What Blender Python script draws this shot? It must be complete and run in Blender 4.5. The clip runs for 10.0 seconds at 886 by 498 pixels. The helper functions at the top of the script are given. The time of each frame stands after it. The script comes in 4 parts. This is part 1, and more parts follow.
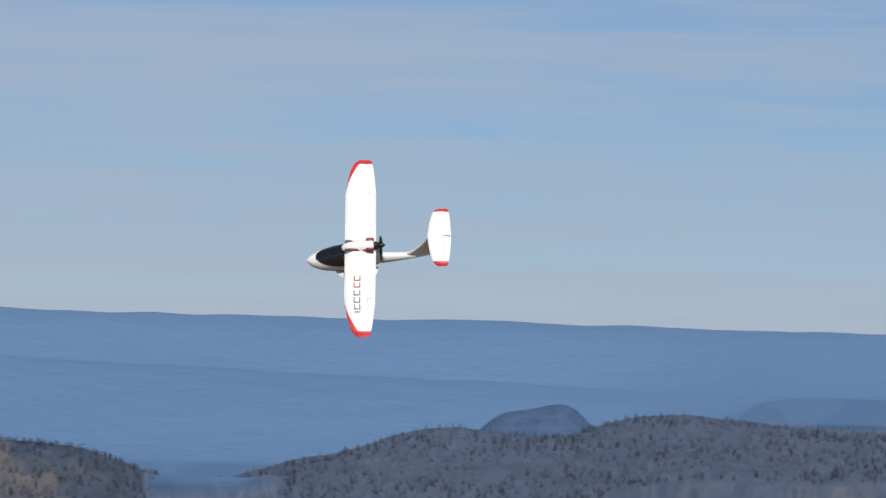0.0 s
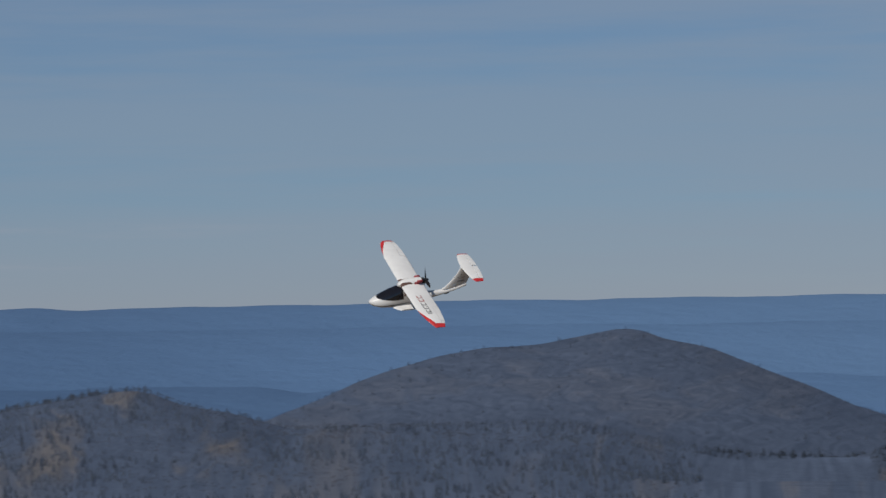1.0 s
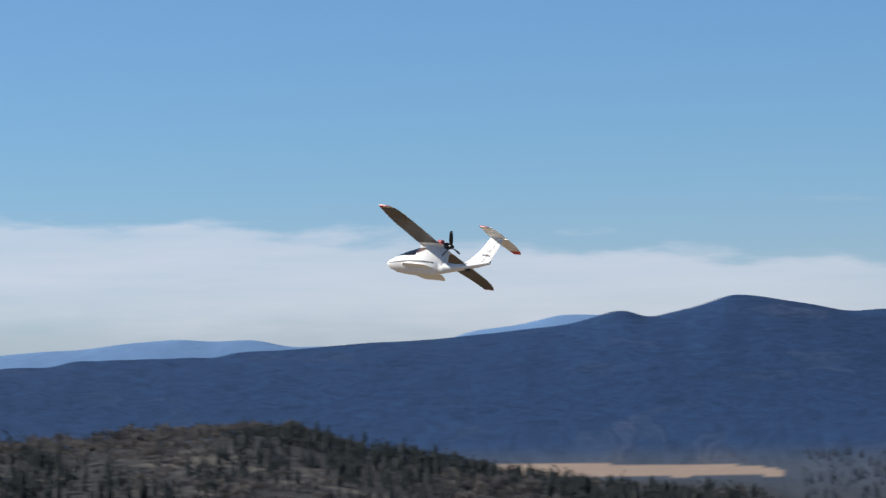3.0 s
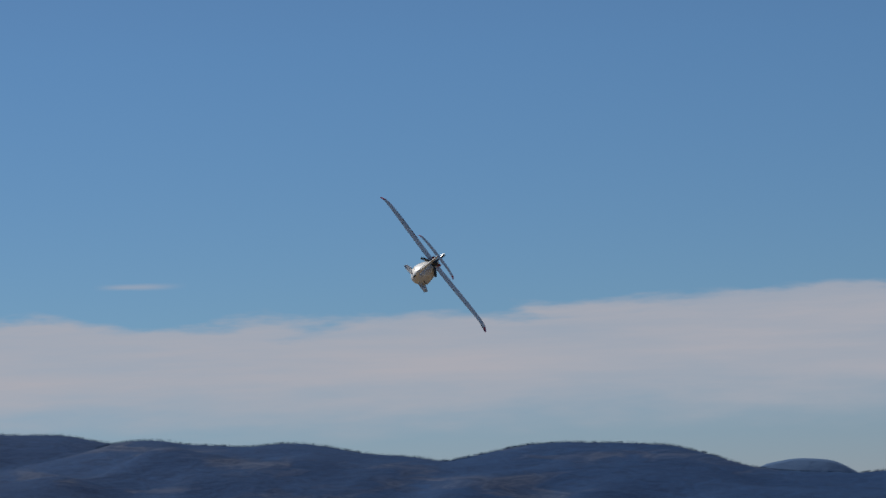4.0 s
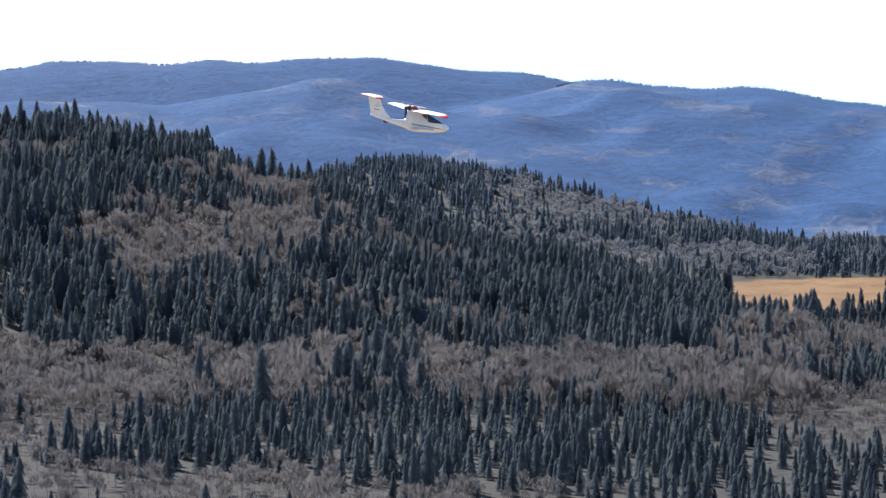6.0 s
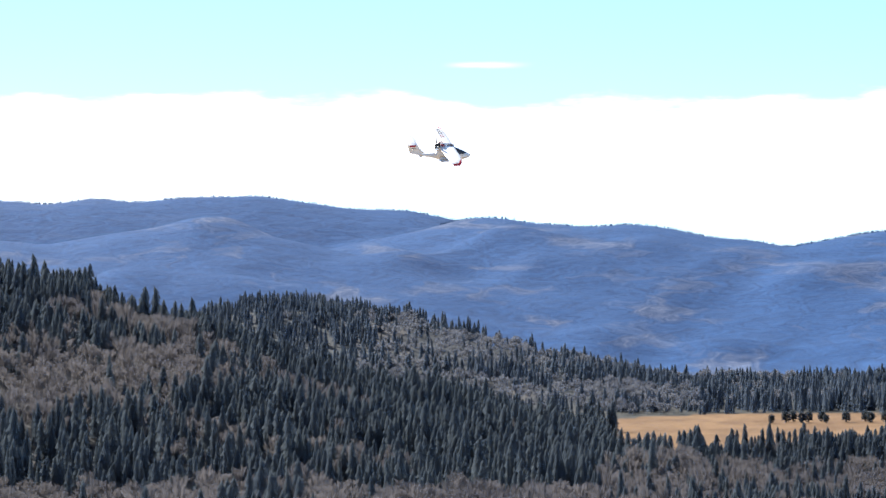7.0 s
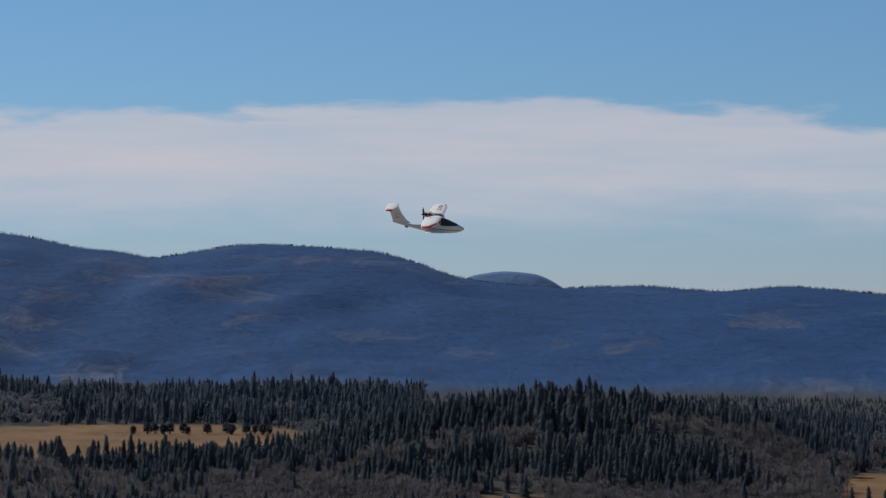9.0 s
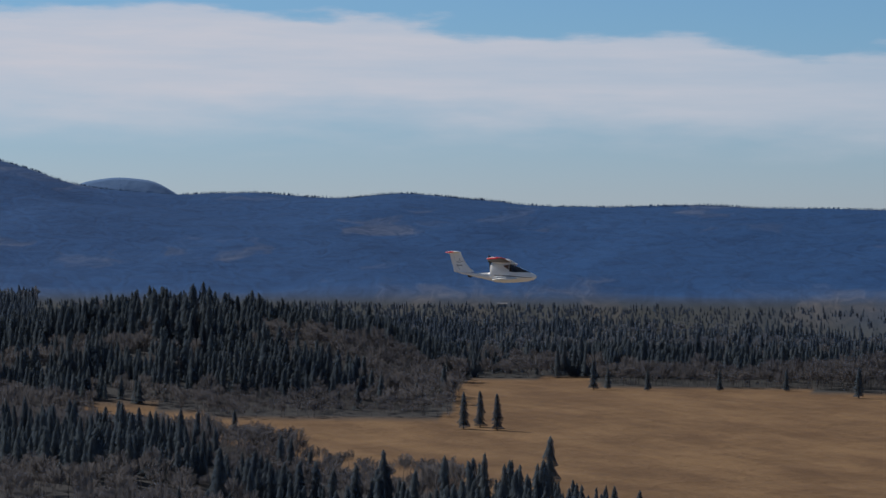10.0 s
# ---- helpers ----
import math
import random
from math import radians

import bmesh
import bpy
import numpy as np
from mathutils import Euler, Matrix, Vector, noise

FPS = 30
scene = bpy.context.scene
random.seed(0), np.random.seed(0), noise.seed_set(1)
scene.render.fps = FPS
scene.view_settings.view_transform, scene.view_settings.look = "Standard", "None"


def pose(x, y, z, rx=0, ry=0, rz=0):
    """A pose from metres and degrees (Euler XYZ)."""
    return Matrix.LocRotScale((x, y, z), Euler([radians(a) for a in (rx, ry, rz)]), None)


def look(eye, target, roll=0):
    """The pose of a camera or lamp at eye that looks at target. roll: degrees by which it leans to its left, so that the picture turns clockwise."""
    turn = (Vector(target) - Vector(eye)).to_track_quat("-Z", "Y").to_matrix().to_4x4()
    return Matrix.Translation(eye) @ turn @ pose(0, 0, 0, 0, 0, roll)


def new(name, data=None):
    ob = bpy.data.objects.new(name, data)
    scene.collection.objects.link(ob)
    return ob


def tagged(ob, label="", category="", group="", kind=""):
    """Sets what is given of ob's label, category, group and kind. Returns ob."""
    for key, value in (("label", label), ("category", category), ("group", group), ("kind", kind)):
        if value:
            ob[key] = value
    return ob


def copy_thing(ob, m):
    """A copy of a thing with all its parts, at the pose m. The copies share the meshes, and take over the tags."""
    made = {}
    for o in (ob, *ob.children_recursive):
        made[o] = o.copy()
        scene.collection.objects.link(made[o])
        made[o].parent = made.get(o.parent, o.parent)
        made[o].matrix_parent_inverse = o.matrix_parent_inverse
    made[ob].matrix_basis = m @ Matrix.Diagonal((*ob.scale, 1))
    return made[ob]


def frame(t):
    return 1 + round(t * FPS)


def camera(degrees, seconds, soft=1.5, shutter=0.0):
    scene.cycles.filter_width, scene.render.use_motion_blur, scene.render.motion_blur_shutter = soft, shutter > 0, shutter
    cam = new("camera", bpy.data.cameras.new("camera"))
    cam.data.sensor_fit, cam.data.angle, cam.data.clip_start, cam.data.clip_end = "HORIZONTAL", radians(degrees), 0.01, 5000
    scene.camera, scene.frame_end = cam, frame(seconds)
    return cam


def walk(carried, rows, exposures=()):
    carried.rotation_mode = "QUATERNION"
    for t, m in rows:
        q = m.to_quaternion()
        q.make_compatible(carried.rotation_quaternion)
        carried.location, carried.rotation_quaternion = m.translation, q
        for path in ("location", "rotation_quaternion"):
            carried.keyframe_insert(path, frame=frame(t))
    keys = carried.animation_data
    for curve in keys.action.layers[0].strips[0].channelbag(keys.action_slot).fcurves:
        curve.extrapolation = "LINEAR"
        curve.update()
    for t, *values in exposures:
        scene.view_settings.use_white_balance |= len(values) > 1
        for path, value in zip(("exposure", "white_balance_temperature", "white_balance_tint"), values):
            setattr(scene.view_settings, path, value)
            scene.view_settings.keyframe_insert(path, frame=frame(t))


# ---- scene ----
cam = camera(16.0, 10.0, soft=1.45, shutter=0.06)
EYE = Vector((0.0, 0.0, 75.0))


def heading(az, el=0.0):
    """Unit vector to a compass bearing (0 = +Y, clockwise) and elevation in degrees."""
    a, e = radians(az), radians(el)
    return Vector((math.sin(a) * math.cos(e), math.cos(a) * math.cos(e), math.sin(e)))


def panned(az, el, roll):
    return look(EYE, EYE + heading(az, el) * 100, roll)


# seconds, bearing, elevation, roll of the hand-held pan
PAN = (
    (0.0, 145.177, 1.315, 1.588),
    (0.1, 142.150, 1.438, 1.096),
    (0.2, 139.183, 1.522, 0.669),
    (0.3, 136.351, 1.484, 0.468),
    (0.4, 133.640, 1.368, 0.396),
    (0.5, 131.106, 1.243, 0.258),
    (0.6, 128.896, 1.123, -0.033),
    (0.7, 126.609, 1.016, -0.340),
    (0.8, 123.773, 0.972, -0.624),
    (0.9, 120.607, 0.962, -0.875),
    (1.0, 117.381, 0.937, -0.986),
    (1.1, 114.115, 0.888, -0.852),
    (1.2, 110.933, 0.805, -0.716),
    (1.3, 108.127, 0.643, -0.863),
    (1.4, 105.550, 0.428, -1.146),
    (1.5, 102.985, 0.208, -1.332),
    (1.6, 100.419, -0.018, -1.331),
    (1.7, 97.741, -0.220, -1.256),
    (1.8, 94.741, -0.337, -1.156),
    (1.9, 91.508, -0.401, -1.004),
    (2.0, 88.126, -0.460, -0.754),
    (2.1, 84.626, -0.530, -0.327),
    (2.2, 80.970, -0.601, 0.068),
    (2.3, 77.255, -0.721, 0.256),
    (2.4, 73.376, -0.848, 0.283),
    (2.5, 68.997, -0.859, 0.091),
    (2.6, 63.924, -0.733, -0.447),
    (2.7, 58.520, -0.450, -0.990),
    (2.8, 52.771, 0.169, -1.129),
    (2.9, 46.859, 0.986, -1.060),
    (3.0, 41.571, 1.641, -1.047),
    (3.1, 37.295, 1.979, -1.202),
    (3.2, 33.397, 2.226, -1.371),
    (3.3, 29.416, 2.523, -1.527),
    (3.4, 25.422, 2.856, -1.707),
    (3.5, 21.469, 3.204, -1.894),
    (3.6, 17.611, 3.546, -2.068),
    (3.7, 13.902, 3.862, -2.210),
    (3.8, 10.396, 4.130, -2.299),
    (3.9, 7.149, 4.331, -2.318),
    (4.0, 4.213, 4.444, -2.246),
    (4.1, 1.644, 4.448, -2.065),
    (4.2, -0.506, 4.322, -1.755),
    (4.3, -2.180, 4.047, -1.297),
    (4.4, -3.418, 3.620, -0.642),
    (4.5, -4.358, 3.142, -0.025),
    (4.6, -4.954, 2.681, 0.289),
    (4.7, -5.191, 2.214, 0.367),
    (4.8, -5.208, 1.739, 0.305),
    (4.9, -5.147, 1.249, 0.197),
    (5.0, -5.148, 0.741, 0.140),
    (5.1, -5.210, 0.192, 0.131),
    (5.2, -5.243, -0.328, 0.111),
    (5.3, -5.235, -0.762, 0.081),
    (5.4, -5.176, -1.137, 0.035),
    (5.5, -5.076, -1.447, -0.023),
    (5.6, -4.943, -1.688, -0.090),
    (5.7, -4.787, -1.855, -0.164),
    (5.8, -4.619, -1.945, -0.242),
    (5.9, -4.447, -1.951, -0.320),
    (6.0, -4.281, -1.870, -0.395),
    (6.1, -4.131, -1.697, -0.464),
    (6.2, -4.007, -1.427, -0.525),
    (6.3, -3.918, -1.055, -0.575),
    (6.4, -3.875, -0.537, -0.618),
    (6.5, -3.799, -0.030, -0.653),
    (6.6, -3.602, 0.277, -0.670),
    (6.7, -3.305, 0.434, -0.673),
    (6.8, -2.942, 0.501, -0.663),
    (6.9, -2.547, 0.542, -0.641),
    (7.0, -2.155, 0.618, -0.611),
    (7.1, -1.761, 0.726, -0.568),
    (7.2, -1.344, 0.824, -0.511),
    (7.3, -0.908, 0.917, -0.445),
    (7.4, -0.458, 1.012, -0.376),
    (7.5, -0.000, 1.114, -0.310),
    (7.6, 0.456, 1.234, -0.241),
    (7.7, 0.913, 1.367, -0.164),
    (7.8, 1.387, 1.499, -0.089),
    (7.9, 1.895, 1.614, -0.025),
    (8.0, 2.453, 1.696, 0.021),
    (8.1, 3.077, 1.751, 0.038),
    (8.2, 3.756, 1.791, 0.032),
    (8.3, 4.466, 1.805, 0.018),
    (8.4, 5.185, 1.784, 0.011),
    (8.5, 5.890, 1.719, 0.027),
    (8.6, 6.583, 1.590, 0.071),
    (8.7, 7.281, 1.403, 0.132),
    (8.8, 7.977, 1.188, 0.204),
    (8.9, 8.668, 0.975, 0.278),
    (9.0, 9.349, 0.794, 0.349),
    (9.1, 10.008, 0.657, 0.425),
    (9.2, 10.648, 0.543, 0.511),
    (9.3, 11.287, 0.435, 0.594),
    (9.4, 11.939, 0.317, 0.658),
    (9.5, 12.621, 0.171, 0.689),
    (9.6, 13.339, -0.008, 0.677),
    (9.7, 14.083, -0.211, 0.632),
    (9.8, 14.842, -0.426, 0.569),
    (9.9, 15.605, -0.645, 0.501),
    (10.0, 16.361, -0.857, 0.442),
)
EXPOSURES = (
    (0.0, 0.0), (0.5, -0.5), (1.0, -0.6), (1.5, -0.45), (2.0, -0.1), (2.5, 0.25), (2.9, 0.45), (3.2, 0.42),
    (4.3, -0.64), (5.2, -0.28), (6.3, 1.95), (6.8, 1.8), (7.2, 1.45), (7.5, 1.05), (8.0, 0.6), (8.5, 0.08), (9.0, -0.1),
    (10.0, 0.0),
)
walk(cam, [(t, panned(a, e, r)) for t, a, e, r in PAN], EXPOSURES)

# ---- light ----
SUN_AZ, SUN_EL = -38.0, 40.0
sun_lamp = bpy.data.lights.new("sun", "SUN")
sun_lamp.energy, sun_lamp.angle, sun_lamp.color = 4.2, radians(0.5), (1.0, 0.95, 0.87)
sun = new("sun", sun_lamp)
sun.matrix_world = look(heading(SUN_AZ, SUN_EL) * 1000, (0, 0, 0))


class Net:
    """A small builder for node trees."""

    def __init__(self, tree):
        self.tree = tree
        tree.nodes.clear()

    def node(self, kind, **values):
        n = self.tree.nodes.new(kind)
        for key, value in values.items():
            setattr(n, key, value)
        return n

    def put(self, socket, value):
        if hasattr(value, "is_output"):
            self.tree.links.new(value, socket)
        elif value is not None:
            socket.default_value = value

    def math(self, op, a, b=0.0, c=0.0, clamp=False):
        n = self.node("ShaderNodeMath", operation=op, use_clamp=clamp)
        for s, v in zip(n.inputs, (a, b, c)):
            self.put(s, v)
        return n.outputs[0]

    def noise(self, vector, scale, detail=4.0, rough=0.55):
        n = self.node("ShaderNodeTexNoise")
        self.put(n.inputs["Vector"], vector)
        n.inputs["Scale"].default_value, n.inputs["Detail"].default_value = scale, detail
        n.inputs["Roughness"].default_value = rough
        return n.outputs["Fac"]

    def ramp(self, fac, stops, mode="LINEAR"):
        n = self.node("ShaderNodeValToRGB")
        n.color_ramp.interpolation = mode
        el = n.color_ramp.elements
        while len(el) < len(stops):
            el.new(0.5)
        for e, (p, c) in zip(el, stops):
            e.position, e.color = p, (*c, 1) if len(c) == 3 else c
        self.put(n.inputs[0], fac)
        return n.outputs[0]

    def mix(self, fac, a, b, kind="MIX"):
        n = self.node("ShaderNodeMix", data_type="RGBA", blend_type=kind)
        self.put(n.inputs[0], fac)
        self.put(n.inputs[6], (*a, 1) if isinstance(a, tuple) else a)
        self.put(n.inputs[7], (*b, 1) if isinstance(b, tuple) else b)
        return n.outputs[2]

    def stretch(self, vector, scale, shift=(0, 0, 0)):
        n = self.node("ShaderNodeMapping")
        self.put(n.inputs["Vector"], vector)
        n.inputs["Scale"].default_value, n.inputs["Location"].default_value = scale, shift
        return n.outputs[0]

    def step(self, value, low, high):
        n = self.node("ShaderNodeMapRange", interpolation_type="SMOOTHSTEP")
        self.put(n.inputs[0], value)
        self.put(n.inputs[1], low)
        self.put(n.inputs[2], high)
        return n.outputs[0]


world = bpy.data.worlds.new("sky")
scene.world = world
world.use_nodes = True
w = Net(world.node_tree)
sky = w.node("ShaderNodeTexSky", sky_type="NISHITA", sun_disc=False, sun_elevation=radians(SUN_EL),
             sun_rotation=radians(SUN_AZ), altitude=2600.0, air_density=1.0, dust_density=0.2, ozone_density=2.0)
ray = w.node("ShaderNodeTexCoord").outputs["Generated"]
split = w.node("ShaderNodeSeparateXYZ")
w.put(split.inputs[0], ray)
bearing = w.math("MULTIPLY", w.math("ARCTAN2", split.outputs[0], split.outputs[1]), 180 / math.pi)
height = w.math("MULTIPLY", w.math("ARCSINE", split.outputs[2]), 180 / math.pi)
flat = w.node("ShaderNodeCombineXYZ")
w.put(flat.inputs[0], bearing)
w.put(flat.inputs[1], height)
dome = flat.outputs[0]
# stratus banks low over the horizon, with streaked edges
wob = w.math("MULTIPLY_ADD", w.noise(w.stretch(dome, (0.10, 0.5, 1)), 1.0, 3), 1.5, -0.75)
wob2 = w.math("MULTIPLY_ADD", w.noise(w.stretch(dome, (0.5, 2.2, 1), (3, 7, 0)), 1.0, 5), 1.0, -0.5)
sink = w.math("MULTIPLY", w.step(bearing, 12.0, 62.0), 2.3)
lift = w.math("ADD", w.math("ADD", height, sink), w.math("ADD", wob, wob2))


def bank(az0, az1, low, high, soft_low, soft_high, edge=6.0):
    across = w.math("MULTIPLY", w.step(bearing, az0 - edge, az0 + edge),
                    w.math("SUBTRACT", 1.0, w.step(bearing, az1 - edge, az1 + edge)))
    up = w.math("MULTIPLY", w.step(lift, low - soft_low, low + soft_low),
                w.math("SUBTRACT", 1.0, w.step(lift, high - soft_high, high + soft_high)))
    return w.math("MULTIPLY", across, up)


streak = w.noise(w.stretch(dome, (0.18, 1.9, 1), (11, 2, 0)), 1.0, 6, 0.6)
low_bank = w.math("MULTIPLY", bank(-60, 52, 1.5, 3.25, 0.7, 0.16), w.math("MULTIPLY", w.math("MULTIPLY_ADD", streak, 0.9, 0.38, True), w.math("MULTIPLY_ADD", w.step(bearing, 8.0, 36.0), -0.42, 1.0)))
band = w.noise(w.stretch(dome, (0.035, 0.75, 1), (5, 9, 0)), 1.0, 4, 0.55)
high_veil = w.math("MULTIPLY", bank(92, 240, -1.0, 12.0, 1.2, 4.0, 22), w.step(w.math("MULTIPLY_ADD", streak, 0.45, w.math("MULTIPLY", band, 0.8)), 0.38, 0.74))
wisps = w.math("MULTIPLY", bank(50, 112, 1.4, 4.6, 0.8, 0.8, 8), w.step(streak, 0.56, 0.72))
cloud = w.math("MAXIMUM", low_bank, w.math("MULTIPLY", wisps, 0.22))
haze = w.ramp(w.math("DIVIDE", height, 90.0, 0, True), ((0.0, (0.66, 0.78, 1.12)), (0.035, (0.64, 0.89, 1.15)), (0.09, (0.72, 1.01, 1.25)), (0.3, (1, 1, 1))))


def wisp(az0, az1, el, thick, amount):
    """A thin streak of cloud."""
    ragged = w.math("MULTIPLY_ADD", wob2, 0.12, height)
    along = w.math("MULTIPLY", w.step(bearing, az0, az0 + (az1 - az0) * 0.35), w.math("SUBTRACT", 1.0, w.step(bearing, az1 - (az1 - az0) * 0.5, az1)))
    across = w.math("MULTIPLY", w.step(ragged, el - thick, el), w.math("SUBTRACT", 1.0, w.step(ragged, el, el + thick)))
    return w.math("MULTIPLY", w.math("MULTIPLY", along, across), amount)


for streamer in ((-2.2, -0.4, 3.95, 0.08, 0.5), (89.0, 92.0, 2.68, 0.2, 0.28), (88.8, 91.2, 2.25, 0.2, 0.2), (89.4, 92.4, 1.95, 0.2, 0.15),
                 (91.8, 96.0, 1.62, 0.2, 0.16), (85.0, 86.6, 3.38, 0.16, 0.16), (80.5, 83.2, 2.98, 0.14, 0.1)):
    cloud = w.math("MAXIMUM", cloud, wisp(*streamer))
haze = w.mix(1.0, haze, w.mix(w.step(bearing, 50.0, 85.0), (1.0, 1.0, 1.0), (0.93, 0.92, 0.93)), "MULTIPLY")
tinted = w.mix(1.0, sky.outputs[0], haze, "MULTIPLY")
veiled = w.mix(w.math("MULTIPLY_ADD", high_veil, w.math("MULTIPLY_ADD", w.step(bearing, 118.0, 142.0), 0.25, 0.32), w.math("MULTIPLY", w.step(bearing, 78.0, 112.0), 0.22)), tinted, (6.1, 7.25, 9.0))
shown = w.mix(cloud, veiled, (8.9, 8.95, 10.0))
back = w.node("ShaderNodeBackground")
w.put(back.inputs[0], shown)
back.inputs[1].default_value = 0.062
w.put(w.node("ShaderNodeOutputWorld").inputs[0], back.outputs[0])


# ---- materials ----
def surface(name, colour, rough=0.6, metal=0.0, spec=0.5):
    m = bpy.data.materials.new(name)
    m.use_nodes = True
    n = Net(m.node_tree)
    b = n.node("ShaderNodeBsdfPrincipled")
    b.inputs["Roughness"].default_value, b.inputs["Metallic"].default_value = rough, metal
    b.inputs["Specular IOR Level"].default_value = spec
    n.put(b.inputs["Base Color"], (*colour, 1) if isinstance(colour, tuple) else colour)
    n.put(n.node("ShaderNodeOutputMaterial").inputs[0], b.outputs[0])
    return m, n, b


def foam(name, colour, rough, dirt=0.12):
    """Moulded, painted foam: faint mottling and bead relief."""
    m, n, b = surface(name, colour, rough)
    at = n.node("ShaderNodeTexCoord").outputs["Object"]
    big, fine = n.noise(at, 9.0, 3), n.noise(at, 260.0, 2)
    dark = tuple(c * (1 - dirt) for c in colour)
    n.put(b.inputs["Base Color"], n.mix(n.step(big, 0.35, 0.7), dark, colour))
    bump = n.node("ShaderNodeBump")
    bump.inputs["Strength"].default_value, bump.inputs["Distance"].default_value = 0.12, 0.0006
    n.put(bump.inputs["Height"], fine)
    n.put(b.inputs["Normal"], bump.outputs[0])
    return m


WHITE = foam("white foam", (0.83, 0.825, 0.815), 0.42, 0.08)
RED = foam("red paint", (0.62, 0.035, 0.04), 0.4)
GREY = foam("grey trim", (0.12, 0.12, 0.13), 0.5)
BLACK = foam("black plastic", (0.018, 0.018, 0.02), 0.35)
TAUPE = foam("taupe film", (0.066, 0.053, 0.047), 0.5)
DARKRED = foam("dull red lettering", (0.35, 0.05, 0.06), 0.5)
GLASS, _n, _b = surface("smoked canopy", (0.012, 0.012, 0.015), 0.06)
_b.inputs["Coat Weight"].default_value = 0.6
TINT, _n, _b = surface("brown rear glazing", (0.16, 0.10, 0.085), 0.15)


def bark_leaf(name, a, b_, through_light=0.35, airy=0.0):
    """Needles or bare twigs: dull, with some light passing through and gaps finer than the mesh."""
    m, n, b = surface(name, a, 0.95, spec=0.0)
    g = n.node("ShaderNodeNewGeometry")
    tint = n.mix(g.outputs["Random Per Island"], a, b_)
    stand = n.noise(n.stretch(g.outputs["Position"], (0.02, 0.02, 0.02)), 1.0, 3)
    tint = n.mix(1.0, tint, n.ramp(stand, ((0.3, (0.78, 0.80, 0.84)), (0.7, (1.2, 1.18, 1.12)))), "MULTIPLY")
    n.put(b.inputs["Base Color"], tint)
    glow = n.node("ShaderNodeBsdfTranslucent")
    n.put(glow.inputs[0], tint)
    mix = n.node("ShaderNodeMixShader")
    mix.inputs[0].default_value = through_light
    n.put(mix.inputs[1], b.outputs[0])
    n.put(mix.inputs[2], glow.outputs[0])
    out = [k for k in m.node_tree.nodes if k.bl_idname == "ShaderNodeOutputMaterial"][0]
    sieve = n.node("ShaderNodeMixShader")
    sieve.inputs[0].default_value = airy
    n.put(sieve.inputs[1], mix.outputs[0])
    n.put(sieve.inputs[2], n.node("ShaderNodeBsdfTransparent").outputs[0])
    n.put(out.inputs[0], sieve.outputs[0] if airy else mix.outputs[0])
    return m


# needle blue is raised to carry a little haze
SPRUCE = bark_leaf("spruce needles", (0.068, 0.088, 0.113), (0.086, 0.104, 0.124), 0.5, 0.34)
PINE = bark_leaf("pinyon needles", (0.054, 0.066, 0.071), (0.074, 0.084, 0.086), 0.45, 0.25)
TWIG = bark_leaf("bare aspen twigs", (0.104, 0.100, 0.110), (0.128, 0.121, 0.128), 0.5, 0.5)
DRYTWIG = bark_leaf("bare grey-brown scrub", (0.124, 0.117, 0.118), (0.156, 0.145, 0.143), 0.5, 0.42)
# paler, bluer copies for far trees: haze put into needle and twig colours
HAZETWIG = bark_leaf("hazed bare twigs", (0.120, 0.130, 0.158), (0.150, 0.156, 0.180), 0.5, 0.4)
HAZEWOOD = bark_leaf("far conifers", (0.114, 0.147, 0.210), (0.138, 0.171, 0.232), 0.4, 0.55)
HAZEVALLEY = bark_leaf("hazed valley conifers", (0.075, 0.097, 0.138), (0.095, 0.117, 0.158), 0.5, 0.3)
HAZEKNOLL = bark_leaf("hazed spruce needles", (0.076, 0.100, 0.138), (0.094, 0.117, 0.152), 0.5, 0.34)
HAZECREST = bark_leaf("hazed crest conifers", (0.060, 0.110, 0.215), (0.080, 0.132, 0.245), 0.5)


# ---- land ----
FLOOR = 0.0
rng = np.random.default_rng(7)


def smooth_noise(x, y, wave, seed):
    """Value noise on a plan, about -1 to 1."""
    g = np.random.default_rng(seed).uniform(-1, 1, (257, 257))
    u, v = x / wave + 64.3, y / wave + 64.7
    i, j = np.floor(u).astype(int), np.floor(v).astype(int)
    a, b = u - i, v - j
    a, b = a * a * (3 - 2 * a), b * b * (3 - 2 * b)
    i0, j0, i1, j1 = i % 256, j % 256, (i + 1) % 256, (j + 1) % 256
    return (g[i0, j0] * (1 - a) + g[i1, j0] * a) * (1 - b) + (g[i0, j1] * (1 - a) + g[i1, j1] * a) * b


def ease(v):
    v = np.clip(v, 0, 1)
    return v * v * (3 - 2 * v)


def crest(az, line, spread=0.16):
    """Elevation in degrees along a ridge: a rounded line through points fitted to the camera's view."""
    c = np.zeros_like(az)
    for d in (-1, -0.33, 0.33, 1):
        c += 0.25 * np.interp(az + d * spread, [p[0] for p in line], [p[1] for p in line])
    return c


RIDGES = []


def ridge(r0, front, behind, cover, hue, openings, line):
    """A range: crest distance, front run, back run, cover height, haze tint put into its colour (0 near spruce to 1
    palest), share of open ground, crest line of (bearing, elevation).
    """
    RIDGES.append((r0, front, behind, cover, hue, openings, line))


